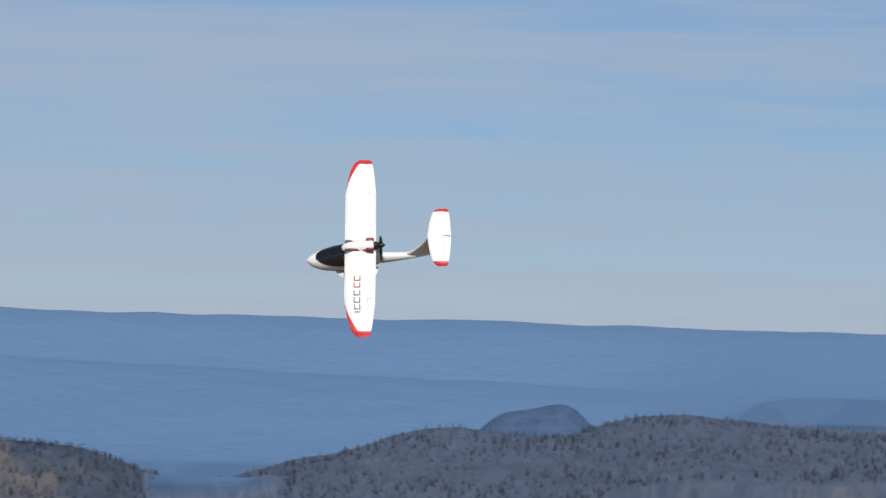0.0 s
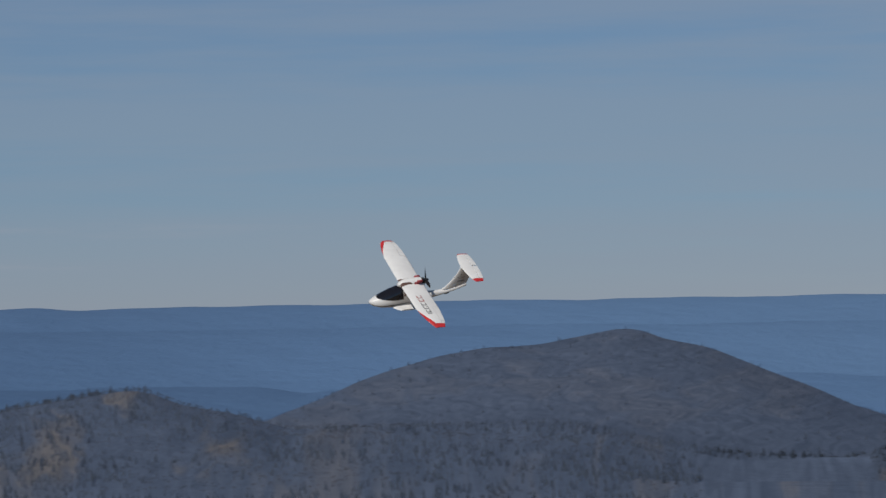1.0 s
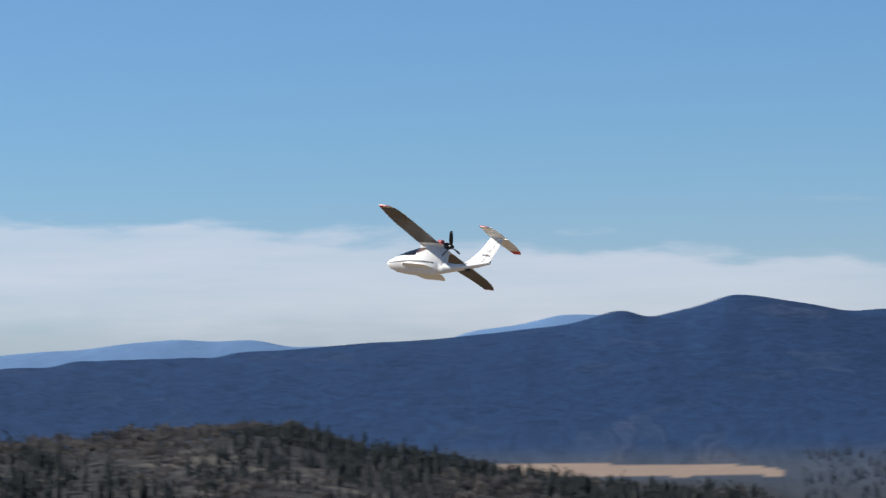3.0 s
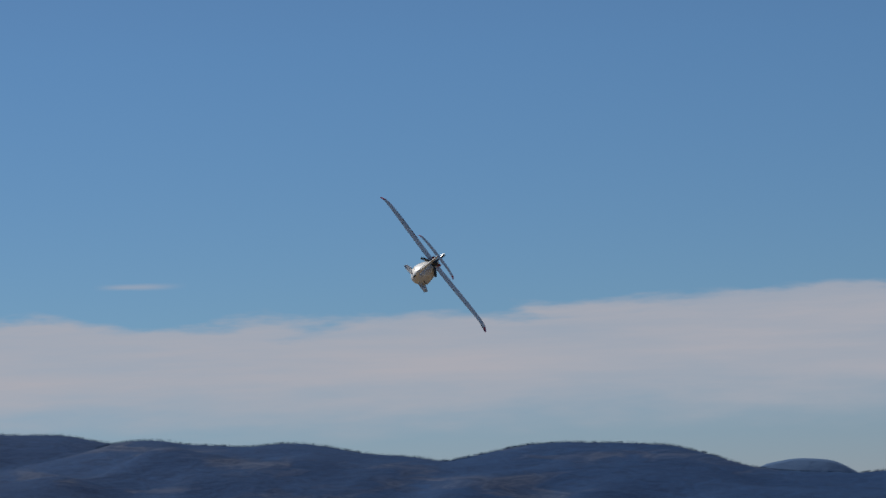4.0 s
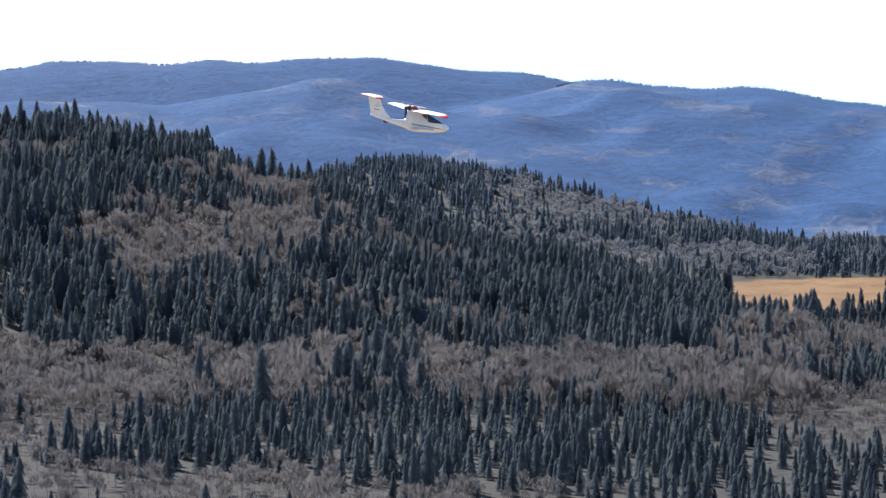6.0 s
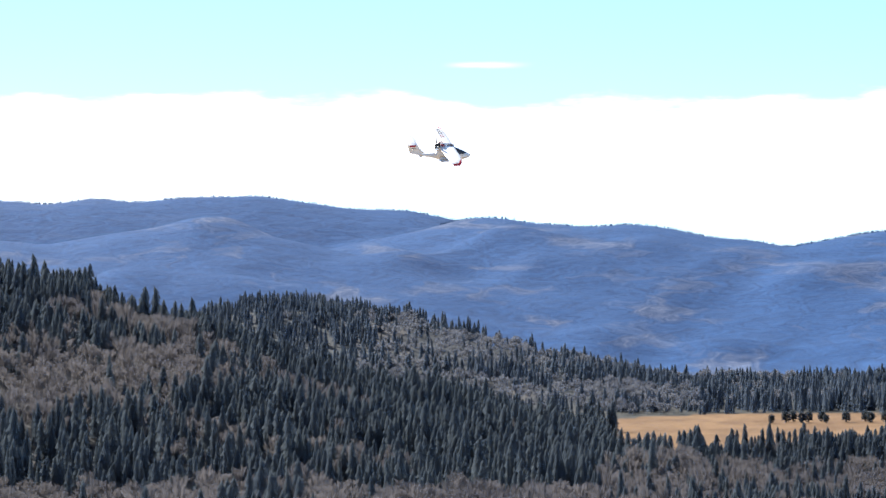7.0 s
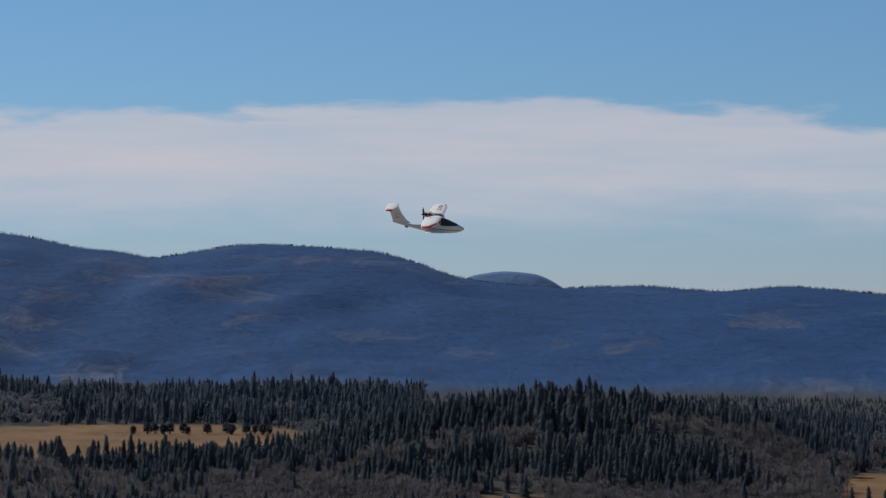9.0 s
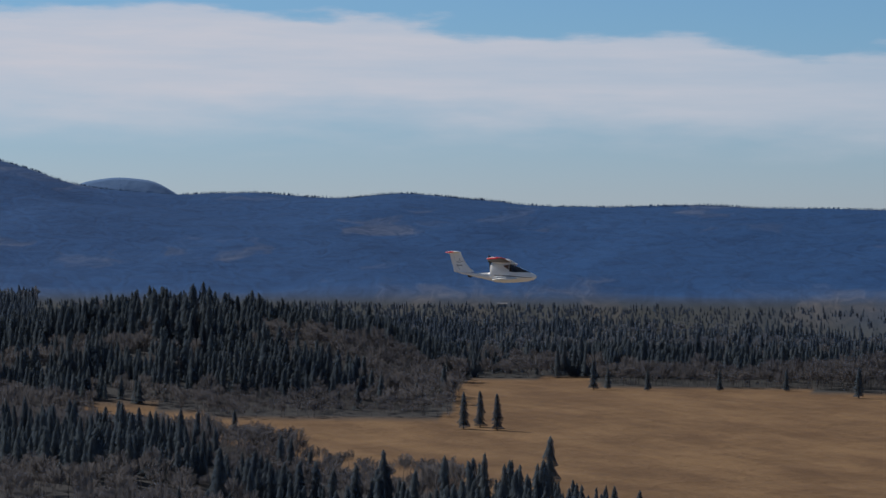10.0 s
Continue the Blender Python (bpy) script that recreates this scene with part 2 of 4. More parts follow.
# hill of spruce, knoll and mountain to the north
ridge(1450, 620, 500, 12, 0, 1, ((-30, .9), (-20, .8), (-11.8, .58), (-10.8, .52), (-10, .36), (-9.5, .2), (-8.8, .17), (-8.4, -.07), (-7.9, -.32), (-7, -.52), (-6.1, -.81), (-5.5, -1.03),
                                 (-4.7, -1.29), (-3.6, -1.66), (-2.6, -1.88), (-1.6, -2.04), (-.6, -2.26), (.2, -2.5), (.8, -3.0), (2, -6)))
ridge(2250, 500, 500, 10, 0.03, 1, ((-14, -1.6), (-9, -1.0), (-6.9, -.52), (-6.3, -.36), (-5.7, -.18), (-4.7, -.16), (-3.8, -.3), (-3, -.44), (-2.1, -.68), (-1.1, -.94), (-.1, -1.21), (1, -1.45),
                                    (2, -1.62), (3, -1.74), (4.2, -1.85), (9, -3)))
ridge(4250, 1500, 600, 3, 0.4, 1, ((-13, -.5), (-8, .1), (-5.5, .45), (-4.6, .63), (-3.6, .8), (-2.7, .97), (-1.8, 1.19), (-1.1, 1.2), (-.5, 1.09), (.5, 1.04), (1.3, 1.09), (1.9, 1.0), (2.8, .78), (3.4, .71), (4.1, .58), (4.8, .72), (5.6, .88),
                                   (6.4, .88), (7.3, .85), (8.2, .75), (8.9, .56), (9.5, .34), (10.2, .21), (11.5, .12), (12.9, .17), (14, .09), (14.6, .11), (15.7, .2), (16.5, .13), (17.7, 0), (19.6, -.03), (21.1, 0),
                                   (22.7, -.05), (24.4, -.06), (27, -.1), (31, -.25), (35, -.7), (40, -1.6)))
ridge(4600, 900, 300, 3, 0.4, 0.12, ((-40, 1.2), (-13, 1.32), (-12, 1.45), (-11.3, 1.59), (-10.3, 1.61), (-9.4, 1.55), (-8.4, 1.65), (-7.7, 1.57), (-6.7, 1.62), (-5.5, 1.65), (-4.8, 1.53), (-4.2, 1.45), (-3.7, 1.38),
                                     (-2.7, 1.34), (-1.8, 1.17), (-.5, .9), (2, .2)))
ridge(3700, 1000, 500, 3, 0.4, 1.2, ((-40, .9), (-13, 1.1), (-11.8, 1.14), (-10.3, 1.05), (-9.3, .93), (-8.4, 1.0), (-7.5, .97), (-6.7, 1.1), (-5.7, 1.06), (-4.7, .93), (-3.6, .76), (-2.4, .52), (-.5, .2), (2, -.2), (5, -.7)))
ridge(3050, 500, 450, 3, 0.4, 1.3, ((-13, -.2), (-9.3, .04), (-8.4, .25), (-7.5, .3), (-6.3, .16), (-5.3, -.05), (-4, -.3), (-2, -.8)))
ridge(4750, 200, 200, 0, 0.55, 0, ((7.5, -.3), (9.4, .2), (9.8, .36), (10.4, .44), (11.1, .38), (11.8, .2), (13.5, -.3)))
ridge(1330, 250, 300, 11, 0.02, 1, ((5.4, -3.4), (7.9, -2.25), (9.4, -1.93), (10.3, -1.82), (11.2, -1.68), (11.8, -1.7), (12.7, -1.78), (13.7, -1.92), (14.6, -1.97), (15.5, -2.12), (16.3, -2.5), (17, -2.95), (18, -3.6)))
ridge(820, 300, 260, 10, 0, 1, ((-16, -4.2), (3, -4.3), (8.3, -3.75), (12, -4.1), (14.5, -4.6), (18.6, -5.4), (30, -6)))
# low hills and mesas to the north-east
ridge(1300, 500, 400, 9, 0.06, 1, ((27, -3.2), (30.4, -2.5), (31.2, -2.08), (31.9, -1.76), (32.7, -1.56), (33.7, -1.58), (34.9, -1.55), (35.9, -1.42), (36.8, -1.37), (37.8, -1.3), (39, -1.38), (40.2, -1.66), (41.5, -1.94),
                                   (42.5, -2.19), (44.7, -2.61), (47.8, -2.85), (49.3, -3.1), (52, -5)))
ridge(1080, 460, 330, 10, 0.05, 1, ((46, -4.5), (50.5, -3.6), (52.9, -3.36), (54.9, -2.99), (56, -2.68), (57, -2.44), (58, -2.12), (59, -1.86), (60, -1.77), (62, -1.85), (65.4, -2.25), (66.4, -2.34), (67.2, -2.58), (68, -2.88),
                                    (69.5, -3.34), (70.5, -3.55), (73.8, -3.68), (75.1, -3.72), (76.6, -3.42), (77.7, -3.17), (79.7, -2.87), (81.4, -2.7), (82.9, -2.65), (84.2, -2.68), (85.2, -3.1), (87.2, -3.28),
                                    (89.3, -3.36), (91.3, -3.3), (93.4, -3.6), (95.5, -3.38), (97.4, -3.3), (99, -3.29), (100.1, -3.4), (101.2, -3.68), (102.5, -3.83), (103.6, -4.05), (104.6, -4.33), (105.6, -4.6), (108, -5.5)))
ridge(1900, 300, 300, 5, 0.2, 0.5, ((60, -3.1), (68, -2.8), (70, -2.54), (71.1, -2.34), (72, -2.26), (73.5, -2.09), (74.6, -2.06), (76, -2.25), (80, -2.4), (83.1, -2.46), (86.2, -2.46), (92.4, -2.6), (104, -2.6), (110, -2.9)))
ridge(2500, 420, 400, 0, 0.1, 0.2, ((72.5, -2.4), (74.6, -1.91), (75.2, -1.73), (76.1, -1.54), (76.9, -1.4), (77.8, -1.33), (78.6, -1.4), (79.5, -1.5), (80.7, -1.76), (83, -2.3)))
ridge(3500, 900, 500, 2, 0.4, 0.6, ((26, -.5), (29.2, -.2), (30.6, -.25), (33.0, -.31), (33.2, -.36), (34.5, -.34), (34.8, -.25), (37.4, -.25), (37.7, -.16), (38.9, -.07), (40, -.01), (42.5, .1), (43.9, .24), (44.8, .5),
                                    (45.3, .34), (46.1, .53), (46.8, .76), (47.4, .7), (48, .58), (48.8, .4), (49.6, .44), (50.9, .2), (51.9, .09), (52.9, -.06), (54, -.14), (56, -.21), (57.5, -.3), (58.8, -.4),
                                    (59.2, -.58), (60.1, -.66), (62, -.72), (64, -.82), (66, -.92), (67.1, -1.05), (67.7, -1.21), (68.8, -1.3), (70.3, -1.39), (71.8, -1.44), (72.4, -1.54), (73.3, -1.62), (75.6, -1.68), (80, -2.2)))
ridge(4150, 500, 400, 0, 0.52, 0, ((52, -.8), (59, -.55), (61, -.5), (63, -.4), (64, -.52), (66, -.63), (66.7, -.59), (68.1, -.61), (69, -.69), (69.3, -.6), (69.7, -.66), (71.1, -.72), (72.5, -.7), (73.3, -.58), (74.5, -.45),
                                    (75.1, -.4), (76.6, -.43), (78.6, -.3), (79.7, -.37), (84.2, -.36), (88.3, -.38), (92.4, -.47), (98, -.52), (110, -.6)))
ridge(4800, 400, 150, 0, 0.68, 0, ((16, -.3), (29.9, -.19), (30.8, -.16), (32.6, -.22), (33.3, -.17), (35, -.07), (35.8, .05), (36.8, .1), (37.4, .04), (38.2, .05), (38.8, -.09), (41.4, -.05), (42, .14), (42.9, .24), (43.6, .39), (44.3, .38),
                                    (47, .2), (54, -.07), (55.9, .09), (56.7, .16), (57.2, .06), (57.9, .1), (58.5, .04), (59.3, .08), (61, .0), (65.4, -.1), (67.6, -.12), (69.8, -.19), (71.5, -.24), (72.7, -.18), (73.2, -.1), (73.6, -.16),
                                    (75.6, -.14), (77.6, 0), (80, .33), (80.7, .45), (81.5, .49), (84, .44), (85.7, .39), (86, .28), (86.5, .15), (88, 0), (91, -.3)))
ridge(4800, 400, 150, 0, 0.68, 0, ((79.5, -.2), (83, .1), (86.2, .22), (86.7, .31), (87.3, .34), (88.8, .24), (89.1, .14), (89.8, .21), (90.6, .1), (93, .09), (93.9, .03), (95.5, -.02), (99.5, -.09), (106, -.2)))
ridge(4890, 200, 60, 0, 0.8, 0, ((74, -.4), (75.6, -.1), (78, .25), (79.7, .37), (81.4, .53), (83, .5), (86, .3), (90, .0)))
# the wide eastern basin and its hills
ridge(4820, 1300, 120, 0, 0.70, 0, ((92, -.3), (99.5, -.09), (105, -.07), (106, -.11), (108, -.1), (110, -.01), (110.7, -.06), (112.7, -.01), (115.2, -.04), (116.8, .0), (119.3, 0), (121.9, -.04), (128, .0), (131.8, .05),
                                    (135.9, .02), (145, .01), (153, 0), (190, 0), (258, .1)))
ridge(3900, 900, 600, 0, 0.69, 0, ((95, -1.5), (99, -.8), (102, -.5), (106, -.45), (118, -.47), (128, -.52), (136, -.8), (150, -1.2), (190, -1.2)))
ridge(3150, 700, 500, 0, 0.655, 0, ((80, -2.7), (90, -2.2), (98, -1.6), (101.6, -1.27), (103.1, -1.18), (104.7, -1.07), (105.4, -1.11), (106, -1.3), (109, -1.5), (113, -1.5), (114, -1.52), (114.8, -1.66), (119, -1.5), (123.7, -1.43), (124.9, -1.49),
                                    (126.5, -1.58), (127.7, -1.72), (129, -1.95), (136, -2.3)))
ridge(2300, 380, 250, 0, 0.45, 0, ((144, -2.2), (145.2, -1.88), (146.1, -1.68), (146.8, -1.56), (147.1, -1.47), (147.5, -1.42), (147.8, -1.58), (148.3, -1.9), (150, -2.2)))
ridge(2000, 500, 400, 3, 0.2, 0.15, ((139, -3.6), (140.3, -3.36), (140.8, -3.15), (141.9, -2.76), (142.6, -2.52), (143.3, -2.42), (144.4, -2.0), (145, -1.86), (145.6, -1.82), (146.2, -1.93), (147.5, -1.95), (148.1, -1.75),
                                     (148.8, -1.58), (149.7, -1.5), (150.4, -1.57), (151.6, -1.69), (152.2, -1.77), (153.3, -1.8), (158, -2.2)))
ridge(1850, 700, 400, 5, 0.17, 2.4, ((123, -3.4), (126.2, -2.51), (127, -2.28), (128, -2.05), (129, -1.74), (129.8, -1.57), (130.5, -1.5), (131.8, -1.38), (132.8, -1.42), (133.8, -1.41), (134.5, -1.64), (135.9, -1.99),
                                     (136.7, -2.21), (137.9, -2.25), (138.7, -2.32), (139.2, -2.52), (140.4, -2.98), (142, -3.6)))
ridge(2700, 900, 500, 3, 0.2, 0.35, ((112, -2.6), (114.1, -2.1), (115.2, -1.68), (115.8, -1.4), (116.4, -1.18), (117.2, -.95), (118, -.81), (119.2, -.76), (119.8, -.65), (120.2, -.56), (120.6, -.5), (121, -.55), (121.3, -.69),
                                      (122.1, -.85), (122.9, -1.16), (123.9, -1.58), (124.7, -1.95), (126.2, -2.48), (128, -3.0)))
ridge(1850, 600, 400, 4, 0.22, 2.2, ((103, -2.8), (105.7, -2.3), (106.7, -2.1), (108.4, -1.95), (109, -1.86), (110, -1.64), (110.7, -1.52), (111.7, -1.4), (112.1, -1.48), (112.5, -1.67), (113.7, -1.94), (114.7, -2.31),
                                     (115.7, -2.67), (117.2, -2.94), (118.9, -3.2), (121, -3.6)))
ridge(2450, 700, 400, 3, 0.18, 0.4, ((89, -2.4), (91.2, -2.0), (92.4, -1.73), (93.1, -1.4), (93.7, -1.13), (94.4, -.95), (95, -.88), (95.8, -.91), (97.3, -.94), (97.9, -1.01), (98.5, -1.15), (99.1, -1.4), (99.5, -1.61),
                                     (100.1, -1.85), (102, -2.1), (106, -2.4)))


def land(az, r, tints=False):
    """Height of the ground at bearings az (degrees) and distances r (metres)."""
    x, y = r * np.sin(np.radians(az)), r * np.cos(np.radians(az))
    # the eastern basin is lowered so that hill flanks fit the camera's view
    base = FLOOR - 22 * ease((az - 119) / 4) * ease((150 - az) / 4) * ease((r - 1250) / 300)
    base = base - 45 * ease((az - 60) / 6) * ease((152 - az) / 4) * ease((r - 1850) / 500)
    z = base + 1.5 * smooth_noise(x, y, 260, 3) * ease((r - 500) / 500)
    # haze tint for the ground colours, growing with distance and set by bearing
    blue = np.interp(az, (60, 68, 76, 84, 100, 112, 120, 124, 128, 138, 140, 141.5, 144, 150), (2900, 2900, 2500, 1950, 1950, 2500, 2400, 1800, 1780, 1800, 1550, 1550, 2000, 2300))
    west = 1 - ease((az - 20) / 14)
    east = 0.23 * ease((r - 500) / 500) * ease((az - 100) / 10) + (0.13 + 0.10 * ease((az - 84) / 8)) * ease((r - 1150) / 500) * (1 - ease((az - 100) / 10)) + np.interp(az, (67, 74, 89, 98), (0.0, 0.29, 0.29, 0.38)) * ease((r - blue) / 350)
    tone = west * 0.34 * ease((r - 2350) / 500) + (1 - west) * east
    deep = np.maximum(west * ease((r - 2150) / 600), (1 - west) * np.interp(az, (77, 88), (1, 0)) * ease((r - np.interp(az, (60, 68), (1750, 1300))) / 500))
    clear = np.ones_like(r)
    for i, (r0, front, behind, cover, hue, openings, line) in enumerate(RIDGES):
        shape = np.where(r < r0, ease((r - r0 + front) / front), ease((r0 + behind - r) / behind))
        # the crest's notches fade out down the slopes
        el = crest(az, line, 1.8)
        el = el + (crest(az, line) - el) * np.where(r < r0, shape ** 5, shape)
        el = el + 0.03 * smooth_noise(x, y, r0 / 30, 50 + i) + 0.02 * smooth_noise(x, y, r0 / 90, 90 + i)
        top = EYE.z + r0 * np.tan(np.radians(el)) - cover
        top = base + (top - base) * ease((az - line[0][0]) / 2.5) * ease((line[-1][0] - az) / 2.5)
        rough = 1 + 0.16 * smooth_noise(x, y, 90 + r0 / 14, 20 + i) * (1 - shape) * 2
        rise = base + (top - base) * shape * rough
        cover_here = ease((rise - z) / 4 + 0.5) * (rise > base + 0.5)
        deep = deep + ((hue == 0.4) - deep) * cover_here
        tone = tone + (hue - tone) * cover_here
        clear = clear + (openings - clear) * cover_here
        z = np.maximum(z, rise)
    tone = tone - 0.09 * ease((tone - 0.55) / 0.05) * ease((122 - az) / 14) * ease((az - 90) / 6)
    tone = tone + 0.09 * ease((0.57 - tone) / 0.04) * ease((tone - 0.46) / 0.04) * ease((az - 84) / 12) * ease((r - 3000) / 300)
    # gullies and spurs on the high slopes
    high = ease((r - 2450) / 400) * ease((4050 - r) / 250) * ease((36 - az) / 8) * (az > -40) * np.interp(az, (5, 11), (1, 0.4))
    u, v = np.radians(az) * 3500, r * 0.28
    z = z + high * (11 * smooth_noise(u + 0.5 * v, v, 170, 5) + 10 * smooth_noise(u - 0.6 * v, v, 75, 6) + 6 * smooth_noise(x, y, 120, 8))
    # the hill on which the camera stands
    knob = EYE.z - 1.6 - r * 0.21
    z = np.maximum(z, np.maximum(knob, base - 3))
    return (z, tone, deep, clear) if tints else z


def wrap(az):
    return (az + 100) % 360 - 100


def build_land():
    az = np.concatenate([np.arange(-16, 156, 0.12), np.arange(156, 344, 1.0)])
    r = np.concatenate([np.linspace(0.02, 500, 14)[:-1], np.arange(500, 2600, 28), np.arange(2600, 4960, 38)])
    A, R = np.meshgrid(az, r, indexing="ij")
    Z, tone, deep, clear = land(wrap(A), R, True)
    X, Y = R * np.sin(np.radians(A)), R * np.cos(np.radians(A))
    n, k = A.shape
    co = np.stack([X, Y, Z], -1).reshape(-1, 3)
    i, j = np.meshgrid(np.arange(n), np.arange(k - 1), indexing="ij")
    i2 = (i + 1) % n
    quads = np.stack([i * k + j, i * k + j + 1, i2 * k + j + 1, i2 * k + j], -1).reshape(-1, 4)
    me = raw_mesh("ground", co, quads)
    grass = me.attributes.new("meadow", "FLOAT", "POINT")
    grass.data.foreach_set("value", meadow(wrap(A), R).astype(np.float32).ravel())
    kind = me.attributes.new("haze_tint", "FLOAT", "POINT")
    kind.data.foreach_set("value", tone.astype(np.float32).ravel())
    blue_haze = me.attributes.new("deep_haze", "FLOAT", "POINT")
    blue_haze.data.foreach_set("value", deep.astype(np.float32).ravel())
    gaps = me.attributes.new("open_ground", "FLOAT", "POINT")
    gaps.data.foreach_set("value", clear.astype(np.float32).ravel())
    me.polygons.foreach_set("use_smooth", np.ones(len(me.polygons), dtype=bool))
    return me


def meadow(az, r):
    """1 on the dry meadows of the valley floor and on the unseen camera hill, 0 under trees."""
    x, y = r * np.sin(np.radians(az)), r * np.cos(np.radians(az))
    q = r + 9 * smooth_noise(x, y, 60, 71) + 5 * smooth_noise(x, y, 20, 74)
    side = az + 0.25 * smooth_noise(x, y, 55, 72) + 0.12 * smooth_noise(x, y, 18, 73)
    east = (side > 0.8) & (side < 7.75) & (q > np.interp(az, (0.8, 2, 5, 7.6), (1215, 1240, 1350, 1420))) & (q < np.interp(az, (0.8, 1.5, 4.2, 5.7, 6.5, 7.1, 7.8), (1690, 1755, 1790, 1760, 1725, 1590, 1440)))
    near = np.interp(az, (9, 12, 18.6, 24), (1040, 950, 765, 640))
    far = np.where(side > 16.7, np.interp(az, (16.6, 19.0, 19.3, 21.7, 24.5), (1340, 1340, 1285, 1275, 1235)), np.interp(az, (10.5, 12.4, 16.7), (1135, 1080, 1092)))
    south = (side > 9.9) & (side < 27) & (q < far) & (q > near)
    glade = (az > 42.4) & (az < 47.6) & (q > 1680) & (q < np.interp(az, (42.4, 44, 46.5, 47.6), (1850, 1850, 1840, 1760)))
    spot = (az > 73.9) & (az < 77.4) & (q > 1228) & (q < 1275)
    top = np.interp(az, (79, 85.7, 90.3, 92.4, 95.6, 98, 103, 113), (1362, 1356, 1314, 1300, 1255, 1200, 1130, 1122))
    strip = (az > 84.5) & (az < 113) & (q > np.interp(az, (84.5, 97, 101, 105), (1225, 1130, 1080, 700))) & (q < top)
    return np.where(r < 420, 1.0, (east | south | glade | spot | strip) * 1.0)


def raw_mesh(name, co, faces):
    me = bpy.data.meshes.new(name)
    side = faces.shape[1]
    me.vertices.add(len(co))
    me.vertices.foreach_set("co", co.astype(np.float32).ravel())
    me.loops.add(faces.size)
    me.loops.foreach_set("vertex_index", faces.astype(np.int32).ravel())
    me.polygons.add(len(faces))
    me.polygons.foreach_set("loop_start", np.arange(0, faces.size, side, dtype=np.int32))
    me.update(calc_edges=True)
    me.validate()
    return me


def ground_material():
    m, n, b = surface("wooded land", (0.1, 0.1, 0.1), 0.95, spec=0.1)
    at = n.node("ShaderNodeNewGeometry").outputs["Position"]
    flatten = n.stretch(at, (1, 1, 0))
    far = n.node("ShaderNodeVectorMath", operation="LENGTH")
    n.put(far.inputs[0], flatten)
    dist = far.outputs["Value"]
    xyz = n.node("ShaderNodeSeparateXYZ")
    n.put(xyz.inputs[0], at)
    # pattern grid by bearing and height, stretched to suit the camera's view
    view_grid = n.node("ShaderNodeCombineXYZ")
    n.put(view_grid.inputs[0], n.math("MULTIPLY", n.math("ARCTAN2", xyz.outputs[0], xyz.outputs[1]), 3500.0))
    n.put(view_grid.inputs[1], n.math("MULTIPLY_ADD", xyz.outputs[2], 2.4, n.math("MULTIPLY", dist, 0.035)))
    warp = n.node("ShaderNodeVectorMath", operation="MULTIPLY_ADD")
    drift = n.node("ShaderNodeTexNoise")
    n.put(drift.inputs["Vector"], n.stretch(view_grid.outputs[0], (0.004, 0.006, 0)))
    n.put(warp.inputs[0], drift.outputs["Color"])
    warp.inputs[1].default_value = (120.0, 60.0, 0.0)
    n.put(warp.inputs[2], view_grid.outputs[0])
    spread = warp.outputs[0]
    stand = n.noise(n.stretch(spread, (0.0085, 0.0125, 0)), 1.0, 5, 0.55)
    clump = n.noise(n.stretch(spread, (0.085, 0.075, 0)), 1.0, 5, 0.7)
    grain = n.noise(n.stretch(at, (0.05, 0.05, 0)), 1.0, 6, 0.65)
    litter = n.mix(grain, (0.028, 0.030, 0.034), (0.054, 0.052, 0.053))
    turn = n.math("MULTIPLY", n.math("ARCTAN2", xyz.outputs[0], xyz.outputs[1]), 180 / math.pi)
    bare = n.math("MULTIPLY", n.math("SUBTRACT", n.step(turn, 26, 34), n.step(dist, 1180, 1320), 0, True), n.step(n.noise(n.stretch(at, (0.02, 0.02, 0)), 1.0, 6, 0.65), n.math("MULTIPLY_ADD", n.step(turn, 46, 54), -0.05, 0.50), 0.62))
    litter = n.mix(bare, litter, n.mix(grain, (0.098, 0.088, 0.080), (0.15, 0.134, 0.121)))
    grass = n.mix(n.step(n.noise(n.stretch(at, (0.035, 0.012, 0)), 1.0, 9, 0.72), 0.33, 0.68), (0.112, 0.065, 0.034), (0.190, 0.116, 0.060))
    # far eastern meadows: haze put into the grass colour, paler and less orange
    grass = n.mix(n.step(turn, 30, 40), grass, n.mix(grain, (0.24, 0.180, 0.142), (0.31, 0.245, 0.205)))
    # straw on the unseen camera hill, added for warm light from below
    grass = n.mix(n.step(dist, 300, 520), (0.21, 0.160, 0.104), grass)
    # conifer stands and paler openings far off, with blue haze put into their colours
    kind = n.node("ShaderNodeAttribute", attribute_name="haze_tint").outputs["Fac"]
    deep = n.node("ShaderNodeAttribute", attribute_name="deep_haze").outputs["Fac"]
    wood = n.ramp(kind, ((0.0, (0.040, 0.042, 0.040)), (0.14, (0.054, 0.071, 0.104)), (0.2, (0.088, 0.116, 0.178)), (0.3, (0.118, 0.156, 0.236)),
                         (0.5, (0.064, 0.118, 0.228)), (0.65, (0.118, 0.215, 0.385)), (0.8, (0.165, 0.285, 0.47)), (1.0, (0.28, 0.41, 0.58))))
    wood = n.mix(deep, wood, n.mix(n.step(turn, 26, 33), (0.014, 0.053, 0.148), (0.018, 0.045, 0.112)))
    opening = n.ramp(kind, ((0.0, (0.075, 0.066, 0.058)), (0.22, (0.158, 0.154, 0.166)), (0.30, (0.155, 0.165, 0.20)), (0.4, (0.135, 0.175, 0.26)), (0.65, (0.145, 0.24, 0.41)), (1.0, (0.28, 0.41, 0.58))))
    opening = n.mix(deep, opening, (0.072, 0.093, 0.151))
    gaps = n.node("ShaderNodeAttribute", attribute_name="open_ground").outputs["Fac"]
